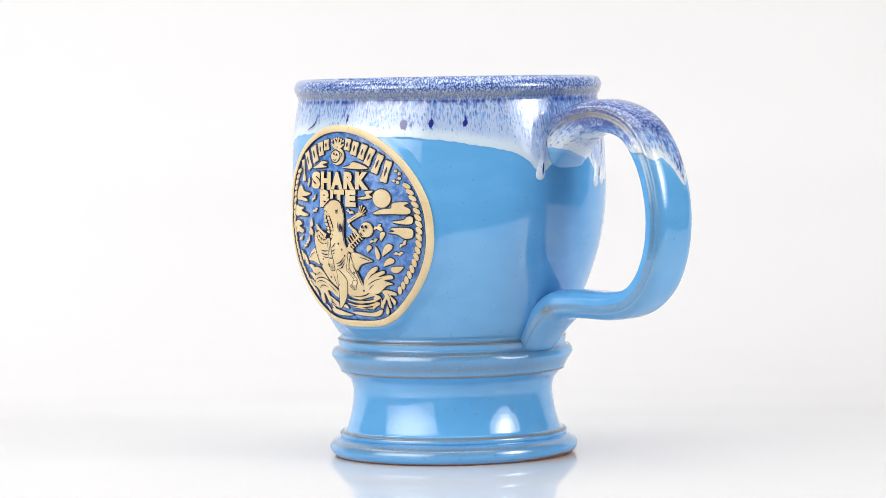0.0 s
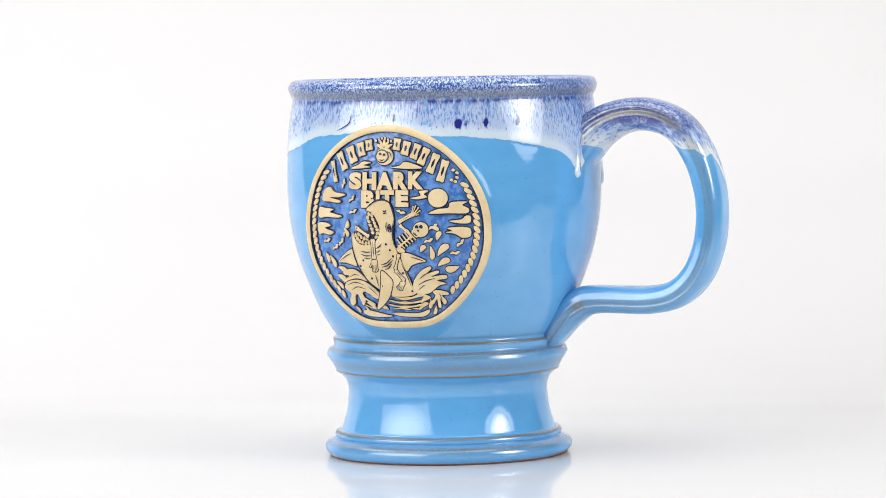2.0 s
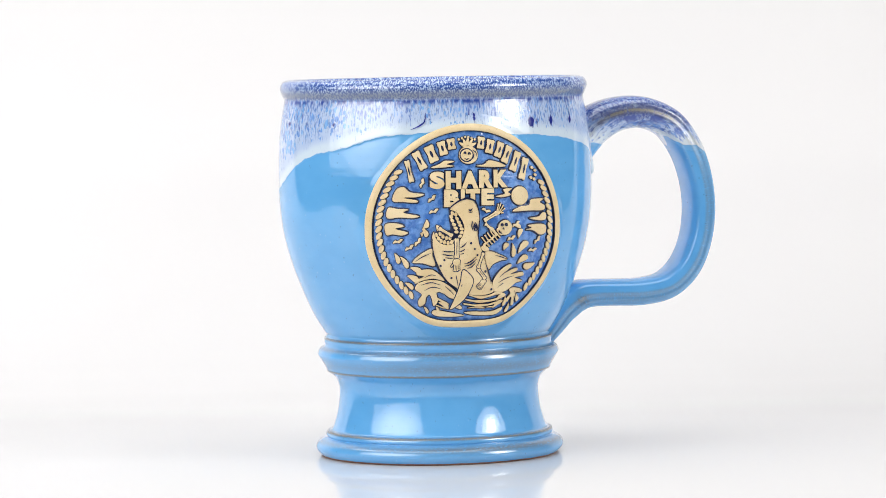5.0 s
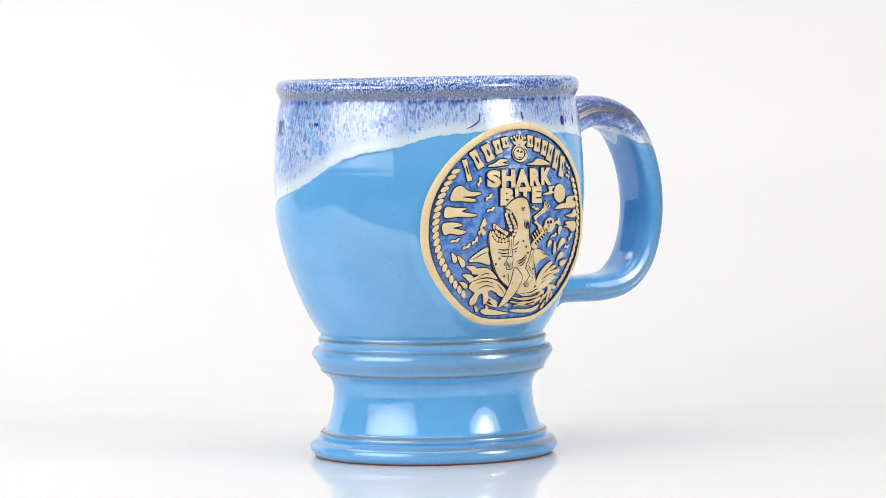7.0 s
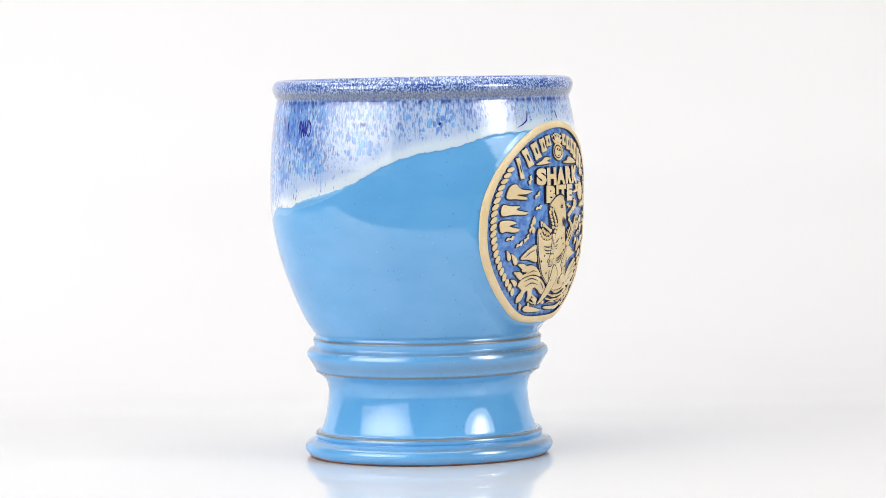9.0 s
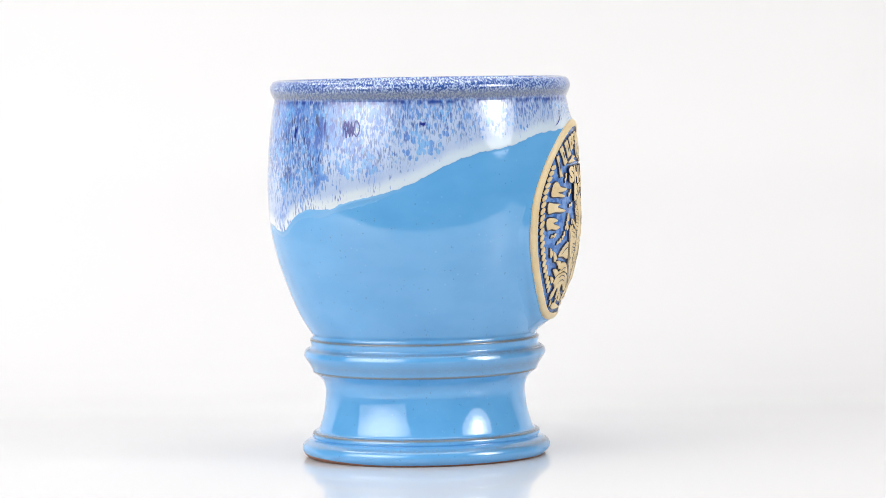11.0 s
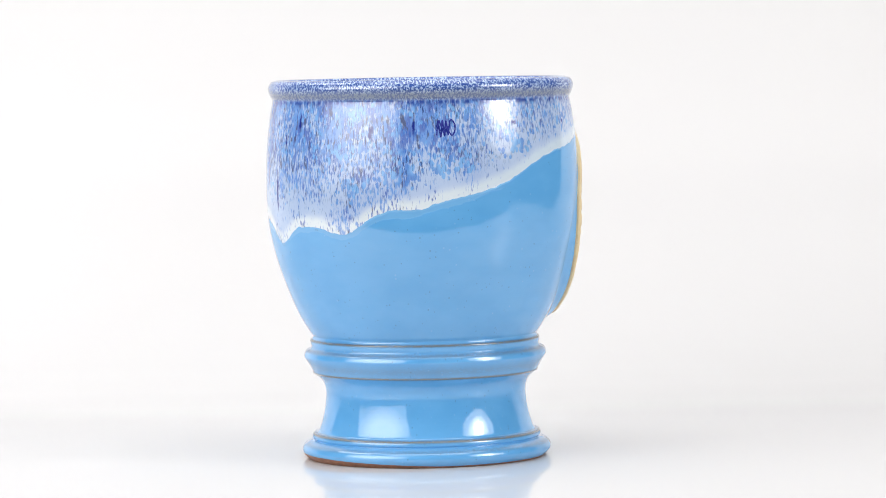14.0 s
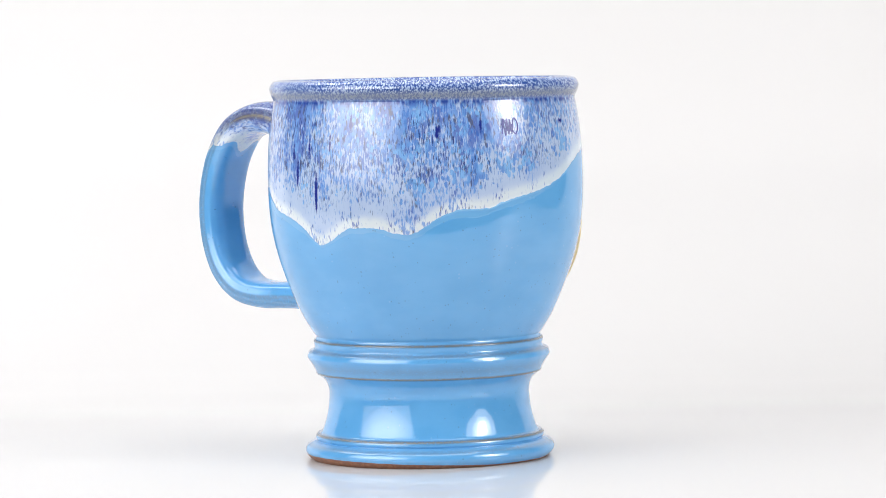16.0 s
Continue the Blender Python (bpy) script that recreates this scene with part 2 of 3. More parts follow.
# outer wall from the foot to the lip: radius, height
PROFILE = [(208, -4.5), (213, -0.5), (218.5, 6), (220, 13), (216, 21), (206, 27), (200, 29), (202, 33), (201, 38), (197.5, 41), (191.5, 43),
           (187, 53), (181, 75), (177.5, 100), (177.5, 118), (183, 133), (195, 144.5), (199, 147), (200, 151), (206, 162),
           (213.5, 174), (214, 179), (211, 186), (203.5, 190.5), (201.5, 194), (202.5, 200), (202.5, 205), (200, 207.5), (198.5, 212.5), (203.5, 219.5),
           (222, 251), (243, 301), (260, 351), (271, 401), (275.5, 451), (275.5, 501), (273, 551), (268, 595), (263.5, 620), (262.5, 628),
           (266, 635), (269.5, 645), (269, 652), (264, 660), (256, 663)]
WALL_R = np.array(PROFILE)


def body_r(z):
    k = np.argmax(WALL_R[:, 1])
    return np.interp(z, WALL_R[:k + 1, 1], WALL_R[:k + 1, 0])


def oval(angle, z):
    """The mouth is slightly oval."""
    return 4.3 * np.cos(2 * np.radians(angle - 62)) * np.clip((z - 230) / 330, 0, 1)


# lower edge of the drip glaze round the mug: angle, height
DRIP = [(-30, 566), (-17, 565), (0, 558), (15, 545), (25, 536), (31, 515), (35, 492), (39, 512), (45, 545), (55, 545), (65, 500), (71, 480), (77, 478),
        (83, 500), (95, 480), (109, 438), (120, 428), (128, 410), (135, 378), (142, 392), (148, 412), (160, 413), (170, 399), (175, 404), (182, 428),
        (190, 443), (201, 442), (208, 456), (221, 468), (234, 489), (247, 522), (258, 538), (270, 546), (284, 566), (294, 569), (303, 573), (322, 573)]


def drip_line(angle):
    a = np.array([p[0] for p in DRIP]), np.array([p[1] for p in DRIP])
    t = np.mod(np.asarray(angle, dtype=float) + 30, 360) - 30
    flat = np.interp(t, a[0], a[1], period=360)
    soft = sum(np.interp(t + d, a[0], a[1], period=360) for d in (-2.5, 2.5))
    return (2 * flat + soft) / 4


# cobalt blots and runs in the drip glaze: angle, height, half width in degrees, half height, strength
BLOTS = [(-17, 588, 1.5, 9, 0.55), (-14, 586, 0.7, 12, 0.6), (-6.5, 586, 1.1, 7, 1.0), (-16.5, 585, 1.1, 7, 0.9), (-17, 598, 0.4, 10, 0.8), (-6.5, 600, 0.35, 12, 0.8), (6, 588, 1.0, 7, 1.0), (6, 602, 0.35, 10, 0.8), (-23, 597, 0.6, 14, 0.8), (-41, 597, 0.6, 14, 0.7),
         (-57, 597, 0.6, 14, 0.8), (-123, 588, 1.4, 6, 0.8), (-95, 586, 1.2, 8, 0.6), (128, 560, 0.6, 40, 0.95), (131, 548, 0.4, 30, 0.95), (122, 540, 0.7, 34, 0.95), (125, 505, 0.4, 24, 0.9), (135, 470, 0.7, 40, 0.9), (138, 500, 0.4, 26, 0.9), (118, 575, 0.4, 22, 0.9), (141, 555, 0.4, 28, 0.85),
         (150, 590, 1.0, 20, 0.7), (183, 575, 1.2, 25, 0.7), (199, 582, 1.0, 16, 0.7), (100, 580, 1.0, 34, 0.6), (75, 540, 1.6, 34, 0.7), (70, 495, 1.4, 14, 0.7)]


def bell(x, centre, width):
    return np.exp(-((x - centre) / width) ** 2)


def glaze_layers(angle, z, r, inside=None):
    """What the glaze material asks for at each point, from its angle and height on the mug."""
    angle, z, r = (np.asarray(v, dtype=float) for v in (angle, z, r))
    arc = np.radians(angle) * 250 * K
    worn = 1.0 * bell(z, 205.3, 2.3) + 1.0 * bell(z, 147.5, 2.0) + 1.0 * bell(z, 39.5, 2.5) + 0.55 * bell(z, 188, 3.5) + 0.40 * bell(z, 23, 4) + 0.28 * bell(z, 160, 9)
    rubbed = np.clip(np.cos(np.radians(angle + 20)), 0, 1)
    worn = worn + rubbed * (0.42 * bell(z, 184, 7) + 0.45 * bell(z, 20, 8) + 0.25 * bell(z, 165, 14) + 0.3 * bell(z, 210, 8))
    worn = np.where(inside, 0, worn) if inside is not None else worn
    foot = -1.3 + 8.4 * np.clip(np.cos(np.radians(angle - 118)), 0, 1)
    lay = {"wrap": np.stack([np.cos(np.radians(angle)) * 250 * K, z * K, np.sin(np.radians(angle)) * 250 * K], -1),
           "drip": (z - drip_line(angle)) * K, "worn": worn,
           "bare": np.where(z < 60, (foot - z) * K, -0.01),
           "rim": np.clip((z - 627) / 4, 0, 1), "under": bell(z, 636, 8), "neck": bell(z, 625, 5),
           "cells": 0.62 + 0.38 * np.clip(np.cos(np.radians(angle - 200)) * 1.4 - 0.1, 0, 1),
           "share": (z - drip_line(angle)) / (627 - drip_line(angle)),
           "thick": 0.25 + 0.75 * np.clip(np.cos(np.radians(angle - 135)) * 1.3 + 0.4, 0, 1)}
    lay["blot"] = sum(h * bell(np.mod(angle - a + 180, 360) - 180, 0, w) * bell(z, y, t) for a, y, w, t, h in BLOTS)
    if inside is not None:
        lay["drip"] = np.where(inside, 0.02, lay["drip"])
        lay["bare"] = np.where(inside, -0.01, lay["bare"])
    return lay


def mug_body():
    line = glide(PROFILE, 5)
    inner = glide([(256, 663), (249, 660), (246, 648), (248, 620), (257, 551), (258, 480), (252, 401), (225, 301), (190, 230), (150, 195), (80, 180), (2, 176)], 6)[1:]
    base = np.array([(2, 6), (150, 6), (186, 4), (192, -3.5), (198, -4.5)])
    prof = np.vstack([base, line, inner])
    hid = np.r_[np.zeros(len(base) + len(line)), np.ones(len(inner))]
    n, rows = 288, len(prof)
    ang = np.arange(n) * 360 / n
    A, R = np.meshgrid(ang, prof[:, 0])
    Z = np.repeat(prof[:, 1][:, None], n, 1)
    R = R + oval(A, Z) * np.clip(R / 60, 0, 1)
    ax, ay = outward(A)
    verts = np.stack([R * ax * K, R * ay * K, Z * K], -1).reshape(-1, 3)
    faces = [(i * n + j, i * n + (j + 1) % n, (i + 1) * n + (j + 1) % n, (i + 1) * n + j) for i in range(rows - 1) for j in range(n)]
    faces.append(tuple(range(n))[::-1])
    faces.append(tuple((rows - 1) * n + j for j in range(n)))
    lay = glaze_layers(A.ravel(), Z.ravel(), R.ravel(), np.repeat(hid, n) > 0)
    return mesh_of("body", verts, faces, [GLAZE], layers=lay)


under("body", mug_body(), mug)

HANDLE_AT = 48.6


def glaze_drip(at, top, low, wide, proud):
    """A thick hanging run of glaze on the wall, fuller at its lower end."""
    us, vs = np.linspace(-1, 1, 17), np.linspace(0, 1, 33)
    U, V = np.meshgrid(us, vs)
    Z = top + (low - top) * V
    waist = 0.62 + 0.38 * bell(V, 0.86, 0.22) + 0.9 * bell(V, 0, 0.16)
    waist = waist * np.sqrt(np.clip(1 - np.clip((V - 0.86) / 0.14, 0, 1) ** 2, 0.0, 1)) + 0.02
    A = at + wide * waist * U + 0.7 * np.sin(V * 5)
    H = proud * (1 - U ** 2) * (0.35 + 0.65 * bell(V, 0.85, 0.3)) * np.clip((1 - V) * 14, 0, 1) * np.clip(V * 5, 0, 1)
    R = body_r(Z) + oval(A, Z) + H - 0.6 * (np.abs(U) > 0.99) - 0.6 * (V > 0.999) - 0.6 * (V < 0.001) + 0.15
    x, y = outward(A)
    m, n = U.shape
    faces = [(i * n + j, (i + 1) * n + j, (i + 1) * n + j + 1, i * n + j + 1) for i in range(m - 1) for j in range(n - 1)]
    lay = glaze_layers(A.ravel(), Z.ravel(), R.ravel())
    lay["drip"] = np.maximum(lay["drip"], 0.0009 + 0.003 * (1 - V.ravel()))
    lay["blot"] = lay["blot"] + 0.75 * bell(U.ravel(), 0.25, 0.28) * bell(V.ravel(), 0.72, 0.20)
    return mesh_of("glaze_drip", np.stack([R * x, R * y, Z], -1).reshape(-1, 3) * K, faces, [GLAZE], layers=lay)


for at, top, low, wide, proud in ((34.8, 558, 486, 2.0, 4.5), (66.5, 552, 468, 2.0, 4.5), (73.0, 536, 470, 1.5, 3.5)):
    under("glaze_drip", glaze_drip(at, top, low, wide, proud), mug, "thick hanging white and cobalt glaze run beside the handle")


def mug_handle():
    """A pulled strap handle: distance from the axis, height, thickness, width."""
    path = glide([(236, 506, 66, 108), (258, 538, 72, 108), (291, 571, 70, 96), (335, 591, 62, 94), (385, 593, 57, 94), (434, 572, 54, 95), (467, 527, 52, 96),
                  (485, 475, 50, 97), (491, 420, 49, 97), (484, 364, 49, 96), (463, 315, 50, 95), (427, 282, 50, 92), (379, 271, 50, 88), (325, 271, 49, 84),
                  (285, 271, 50, 84), (257, 266, 55, 88), (229, 246, 54, 92), (205, 214, 44, 86), (186, 188, 34, 78)], 7)
    n = 84
    side = np.array(outward(HANDLE_AT + 90))
    out = np.array(outward(HANDLE_AT))
    verts, faces, flow, along = [], [], [], []
    run = np.r_[0, np.cumsum(np.hypot(*np.diff(path[:, :2], axis=0).T))]
    tan = np.gradient(path[:, :2], axis=0)
    tan /= np.linalg.norm(tan, axis=1)[:, None]
    for i, (rho, z, thick, wide) in enumerate(path):
        tx, tz = tan[i]
        nx, nz = -tz, tx
        for k in range(n):
            a = 2 * math.pi * k / n
            ca, sa = math.cos(a), math.sin(a)
            u = math.copysign(abs(ca) ** 0.70, ca)
            v = math.copysign(abs(sa) ** 0.70, sa)
            # a ridge between two shallow channels along both sides of the strap
            dent = 1 + 0.02 * math.exp(-((v - 0.02) / 0.09) ** 2) - 0.06 * math.exp(-((v - 0.26) / 0.13) ** 2) - 0.02 * math.exp(-((v + 0.34) / 0.16) ** 2) if abs(ca) > 0.2 else 1
            e, w = v * thick / 2, u * dent * wide / 2
            x, zz = rho + nx * e, z + nz * e
            verts.append(((out[0] * x + side[0] * w) * K, (out[1] * x + side[1] * w) * K, zz * K))
            flow.append((run[i], u, v, zz, x))
        if i:
            for k in range(n):
                faces.append(((i - 1) * n + k, (i - 1) * n + (k + 1) % n, i * n + (k + 1) % n, i * n + k))
    faces += [tuple(range(n)), tuple((len(path) - 1) * n + k for k in range(n))[::-1]]
    f = np.array(flow)
    # the drip glaze covers the top of the arch
    outer = np.clip((f[:, 2] - 0.35) / 0.5, 0, 1)
    lip = 541 - outer * (26 + 42 * bell(f[:, 1], 0.55, 0.35)) - 10 * np.sin(f[:, 1] * 5 + 1)
    lip = np.where(f[:, 4] < 330, 528 - 14 * f[:, 1], lip)
    arch = np.clip((f[:, 3] - lip - 30) / 20, 0, 1) * np.clip((f[:, 3] - 545) / 25, 0, 1)
    ridge = bell(f[:, 2], 0.06, 0.09) * (np.abs(f[:, 1]) > 0.4)
    lay = {"wrap": np.stack([f[:, 1] * 27, f[:, 0], f[:, 2] * 22], -1) * K, "drip": (f[:, 3] - lip) * K,
           "worn": 0.55 * ridge + 0.8 * arch * bell(f[:, 2], 0.14, 0.11) + 0.38 * bell(f[:, 2], 0.40, 0.30) * (np.abs(f[:, 1]) > 0.4) + 0.5 * bell(f[:, 0], run[-1] - 105, 14) * bell(f[:, 2], 0.1, 0.4),
           "bare": np.full(len(f), -0.01), "rim": 0.5 * arch, "under": 0.3 * arch * bell(f[:, 2], 0.1, 0.5), "neck": arch * np.clip(0.9 - f[:, 2], 0.25, 1),
           "thick": np.full(len(f), 0.9), "share": np.clip((f[:, 3] - lip) / 60, 0, 1), "blot": 0.45 * arch, "cells": np.zeros(len(f))}
    return mesh_of("handle", verts, faces, [GLAZE], layers=lay)


under("handle", mug_handle(), mug, "arched strap handle with drip glaze over its top")

# ---- the medallion ----
MED_AT = -42.4


def med_r(z):
    return np.interp(z, [225, 250, 275, 310, 348, 380, 415, 490, 540, 600], [227, 239, 251, 264.5, 274.5, 279.5, 282, 282, 279, 272])


def on_med(u, v, proud=0.0):
    """A point of the medallion's drawing (u right, v up, from its middle), raised by proud."""
    u, v = np.asarray(u, dtype=float) * 1.026, np.asarray(v, dtype=float) * 1.030 - 3.5
    z = 415 + v / 1.045 - (1 - np.cos(np.arcsin(np.clip(u / 298, -0.99, 0.99)))) * 15
    r = med_r(z) + proud
    a = MED_AT + np.degrees(np.arcsin(np.clip((u - 5.5) / 298, -0.99, 0.99)))
    return a, z, r


def med_points(u, v, proud=0.0):
    a, z, r = on_med(u, v, proud)
    x, y = outward(a)
    return np.stack([r * x * K, r * y * K, z * K], -1)


def med_outline(shrink, n=180):
    """A circle cut flat at the bottom with rounded corners."""
    t = np.arange(n) * 2 * math.pi / n
    x, y = np.cos(t), np.sin(t)
    ring = 178.5 + 13 * np.clip(-y, 0, 1)
    cut = np.where(y < -0.05, 179 / np.maximum(-y, 0.05), 1e4)
    rad = (ring ** -24 + cut ** -24) ** (-1 / 24.0) - shrink
    return rad * x, rad * y - 1.0


def skin(rings, mats, slots, layers=None, cap=None, name="ring"):
    n = len(rings[0])
    verts = np.vstack(rings)
    faces, slot = [], []
    for i in range(len(rings) - 1):
        for k in range(n):
            faces.append((i * n + k, (i + 1) * n + k, (i + 1) * n + (k + 1) % n, i * n + (k + 1) % n))
            slot.append(slots[i])
    return mesh_of(name, verts, faces, mats, slots=slot, layers=layers)


def med_border():
    rings = []
    for shrink, proud in ((2, -34), (0.5, -6), (0, -2.4), (1.3, -0.6), (3.2, 0.5), (7, 1.1), (10.6, 0.6), (12.0, -0.6), (12.8, -4.6), (13.2, -14)):
        x, y = med_outline(shrink)
        rings.append(med_points(x, y, proud))
    return skin(rings, [CLAY, FIELD, INK], [0, 0, 0, 0, 0, 0, 0, 2, 2], name="border")


def med_field():
    rings = []
    for s in np.r_[1, np.linspace(0.992, 0.02, 29)]:
        x, y = med_outline(12)
        rings.append(med_points(x * s, y * s, -5.0))
    return skin(rings, [FIELD, INK], [1] + [0] * 28, name="field")


def med_surround():
    """Glaze that runs up to the medallion's edge from the wall."""
    rings, lay = [], []
    for grow, f in ((-1, 0.02), (1, 0.05), (3, 0.12), (6, 0.28), (9, 0.48), (12, 0.66), (16, 0.83), (20, 0.94), (25, 0.99), (29, 1.03)):
        x, y = med_outline(-grow)
        a, z, r = on_med(x, y)
        wall = body_r(z) + oval(a, z)
        rr = (r - 5) * (1 - f) + (wall - 0.3) * f if f < 1 else wall - 3
        rr = np.maximum(rr, wall - 3)
        ax, ay = outward(a)
        rings.append(np.stack([rr * ax * K, rr * ay * K, z * K], -1))
        lay.append((a, z, rr))
    a, z, r = (np.concatenate([q[i] for q in lay]) for i in range(3))
    layers = glaze_layers(a, z, r)
    return skin(rings, [GLAZE], [0] * 9, layers=layers, name="surround")


medallion = under("medallion", med_field(), mug, "round buff clay medallion with cobalt-washed relief")
under("border", med_border(), medallion, "bare buff stoneware border")
under("surround", med_surround(), mug, "glaze fillet round the medallion")
from mathutils.geometry import delaunay_2d_cdt


def drawn(p):
    """From the medallion's drawing sheet to its middle-centred plan, turned upright."""
    p = np.asarray(p, dtype=float)
    u, v = p[:, 0] / 2.21 - 202, 200 - p[:, 1] / 2.21
    c, s = math.cos(radians(1.02)), math.sin(radians(1.02))
    return np.stack([u * c + v * s, v * c - u * s], -1)


def closed(points, steps=4):
    """A smooth closed outline through a few points."""
    p = np.asarray(points, dtype=float)
    k = len(p)
    out = []
    for i in range(k):
        a, b, c, d = p[i - 1], p[i], p[(i + 1) % k], p[(i + 2) % k]
        for q in range(steps):
            t = q / steps
            out.append(0.5 * (2 * b + (c - a) * t + (2 * a - 5 * b + 4 * c - d) * t * t + (3 * b - a - 3 * c + d) * t ** 3))
    return np.array(out)


def grown(p, by):
    """The outline p moved outward by a distance."""
    area = np.sum(p[:, 0] * np.roll(p[:, 1], -1) - p[:, 1] * np.roll(p[:, 0], -1))
    d = np.roll(p, -1, 0) - np.roll(p, 1, 0)
    d /= np.maximum(np.linalg.norm(d, axis=1), 1e-6)[:, None]
    return p + by * np.sign(area) * np.stack([d[:, 1], -d[:, 0]], -1)


def filled(p, cell=7.0):
    """Triangles inside an outline, with inner points so that it can bend."""
    lo, hi = p.min(0), p.max(0)
    inner = [(x, y) for x in np.arange(lo[0] + cell / 2, hi[0], cell) for y in np.arange(lo[1] + cell / 2, hi[1], cell)]
    coords = [Vector(q) for q in p] + [Vector(q) for q in inner]
    k = len(p)
    v, _, f, *_ = delaunay_2d_cdt(coords, [(i, (i + 1) % k) for i in range(k)], [], 1, 1e-5)
    return np.array([tuple(q) for q in v]), [tuple(q) for q in f]


def raised(name, outline, top=-0.6, mat=None, ink=2.3, label="", foot=-4.75):
    """One raised piece of the relief: a clay top, dark pooled glaze round its foot."""
    p = np.asarray(outline)
    low = foot + 0.25 * min(1, top - foot)
    rings = [(grown(p, ink), foot), (grown(p, ink * 0.5), low), (p, max(low, top - 1.3)), (grown(p, -0.55), top - 0.25), (grown(p, -1.0), top)]
    verts = [med_points(q[:, 0], q[:, 1], h) for q, h in rings]
    n, faces, slots = len(p), [], []
    for i in range(len(rings) - 1):
        for k in range(n):
            faces.append((i * n + k, i * n + (k + 1) % n, (i + 1) * n + (k + 1) % n, (i + 1) * n + k))
            slots.append(1 if i < 2 else 0)
    cv, cf = filled(rings[-1][0])
    start = n * len(rings)
    verts.append(med_points(cv[:, 0], cv[:, 1], top))
    faces += [tuple(start + i for i in f) for f in cf]
    slots += [0] * len(cf)
    return under(name, mesh_of(name, np.vstack(verts), faces, [mat or CLAY, INK], slots=slots), medallion, label)


def shape(name, points, top=-0.6, steps=4, ink=2.3, label="", mat=None, foot=-4.75):
    return raised(name, closed(drawn(points), steps), top, mat, ink, label, foot)


def oblong(cx, cy, a, b, turn, n=18, bend=0.0, taper=0.0):
    """An oval or bent teardrop on the drawing sheet."""
    t = np.arange(n) * 2 * math.pi / n
    x, y = a * np.cos(t), b * np.sin(t) * (1 + taper * np.cos(t))
    y = y + bend * (x / a) ** 2 * b
    c, s = math.cos(radians(turn)), math.sin(radians(turn))
    return np.stack([cx + x * c - y * s, cy + x * s + y * c], -1)


def drop(cx, cy, a, b, turn, bend=0.4, taper=0.55, name="splash_drop", top=-0.7):
    return raised(name, drawn(oblong(cx, cy, a, b, turn, 18, bend, taper)), top, None, 1.6)


def bar(name, x0, y0, x1, y1, w, top=0.1, knob=1.35, foot=-4.75):
    """A bone-like bar with thicker ends."""
    d = np.array([x1 - x0, y1 - y0], dtype=float)
    ln = np.hypot(*d)
    d /= ln
    nrm = np.array([-d[1], d[0]])
    pts = []
    for f, k in ((0, 0.6), (0.06, knob), (0.2, 0.85), (0.5, 0.75), (0.8, 0.85), (0.94, knob), (1, 0.6)):
        pts.append(np.array([x0, y0]) + d * ln * f + nrm * w / 2 * k)
    for f, k in ((1, 0.6), (0.94, knob), (0.8, 0.85), (0.5, 0.75), (0.2, 0.85), (0.06, knob), (0, 0.6)):
        pts.append(np.array([x0, y0]) + d * ln * f - nrm * w / 2 * k)
    return raised(name, closed(drawn(pts), 2), top, None, 1.5, "", foot)


def strokes(name, lines, parent, high=0.05):
    """Thin dark glaze lines drawn in the clay: rows of x, y; wide in the middle."""
    verts, faces, k = [], [], 0
    for pts, w in lines:
        p = drawn(glide(pts, 5))
        d = np.gradient(p, axis=0)
        d /= np.maximum(np.linalg.norm(d, axis=1), 1e-6)[:, None]
        s = np.sin(np.linspace(0.25, math.pi - 0.25, len(p)))[:, None] * w / 2
        a, b = p + np.stack([-d[:, 1], d[:, 0]], -1) * s, p - np.stack([-d[:, 1], d[:, 0]], -1) * s
        m = len(p)
        verts += [med_points(a[:, 0], a[:, 1], high), med_points(b[:, 0], b[:, 1], high)]
        faces += [(k + i, k + i + 1, k + m + i + 1, k + m + i) for i in range(m - 1)]
        k += 2 * m
    return under(name, mesh_of(name, np.vstack(verts), faces, [INK]), parent, "dark glaze lines in the clay")


# the shark, leaping with its mouth open
shape("shark", [(435, 337), (460, 348), (474, 376), (480, 413), (477, 446), (476, 475), (480, 508), (490, 530), (508, 575), (530, 626), (549, 670), (558, 698), (501, 711), (457, 707), (398, 683), (354, 652), (324, 611), (306, 564), (297, 523), (295, 486), (302, 463), (309, 486), (328, 507), (357, 513), (387, 504), (409, 488), (419, 460), (418, 435), (402, 405), (385, 386), (363, 377), (372, 365), (396, 348), (416, 340)], -0.3, 3, 2.4, "raised clay shark with an open mouth")
shape("shark_mouth", [(365, 379), (385, 387), (401, 407), (417, 435), (418, 460), (407, 487), (386, 503), (357, 512), (328, 506), (310, 486), (304, 466), (324, 460), (350, 460), (368, 453), (362, 420), (361, 394)],
      -3.2, 3, 0.8, "dark open mouth", INK)
shape("shark_fin", [(220, 579), (250, 549), (293, 527), (297, 553), (306, 594), (258, 583)], -1.0, 4)
shape("shark_fin", [(505, 544), (530, 539), (567, 551), (606, 569), (575, 576), (545, 589), (527, 610), (512, 582)], -1.0, 4)
shape("shark_fin", [(418, 611), (411, 656), (398, 700), (379, 744), (371, 764), (398, 751), (431, 723), (451, 692), (463, 652), (443, 625)], 0.8, 4, 1.8, foot=-0.1)
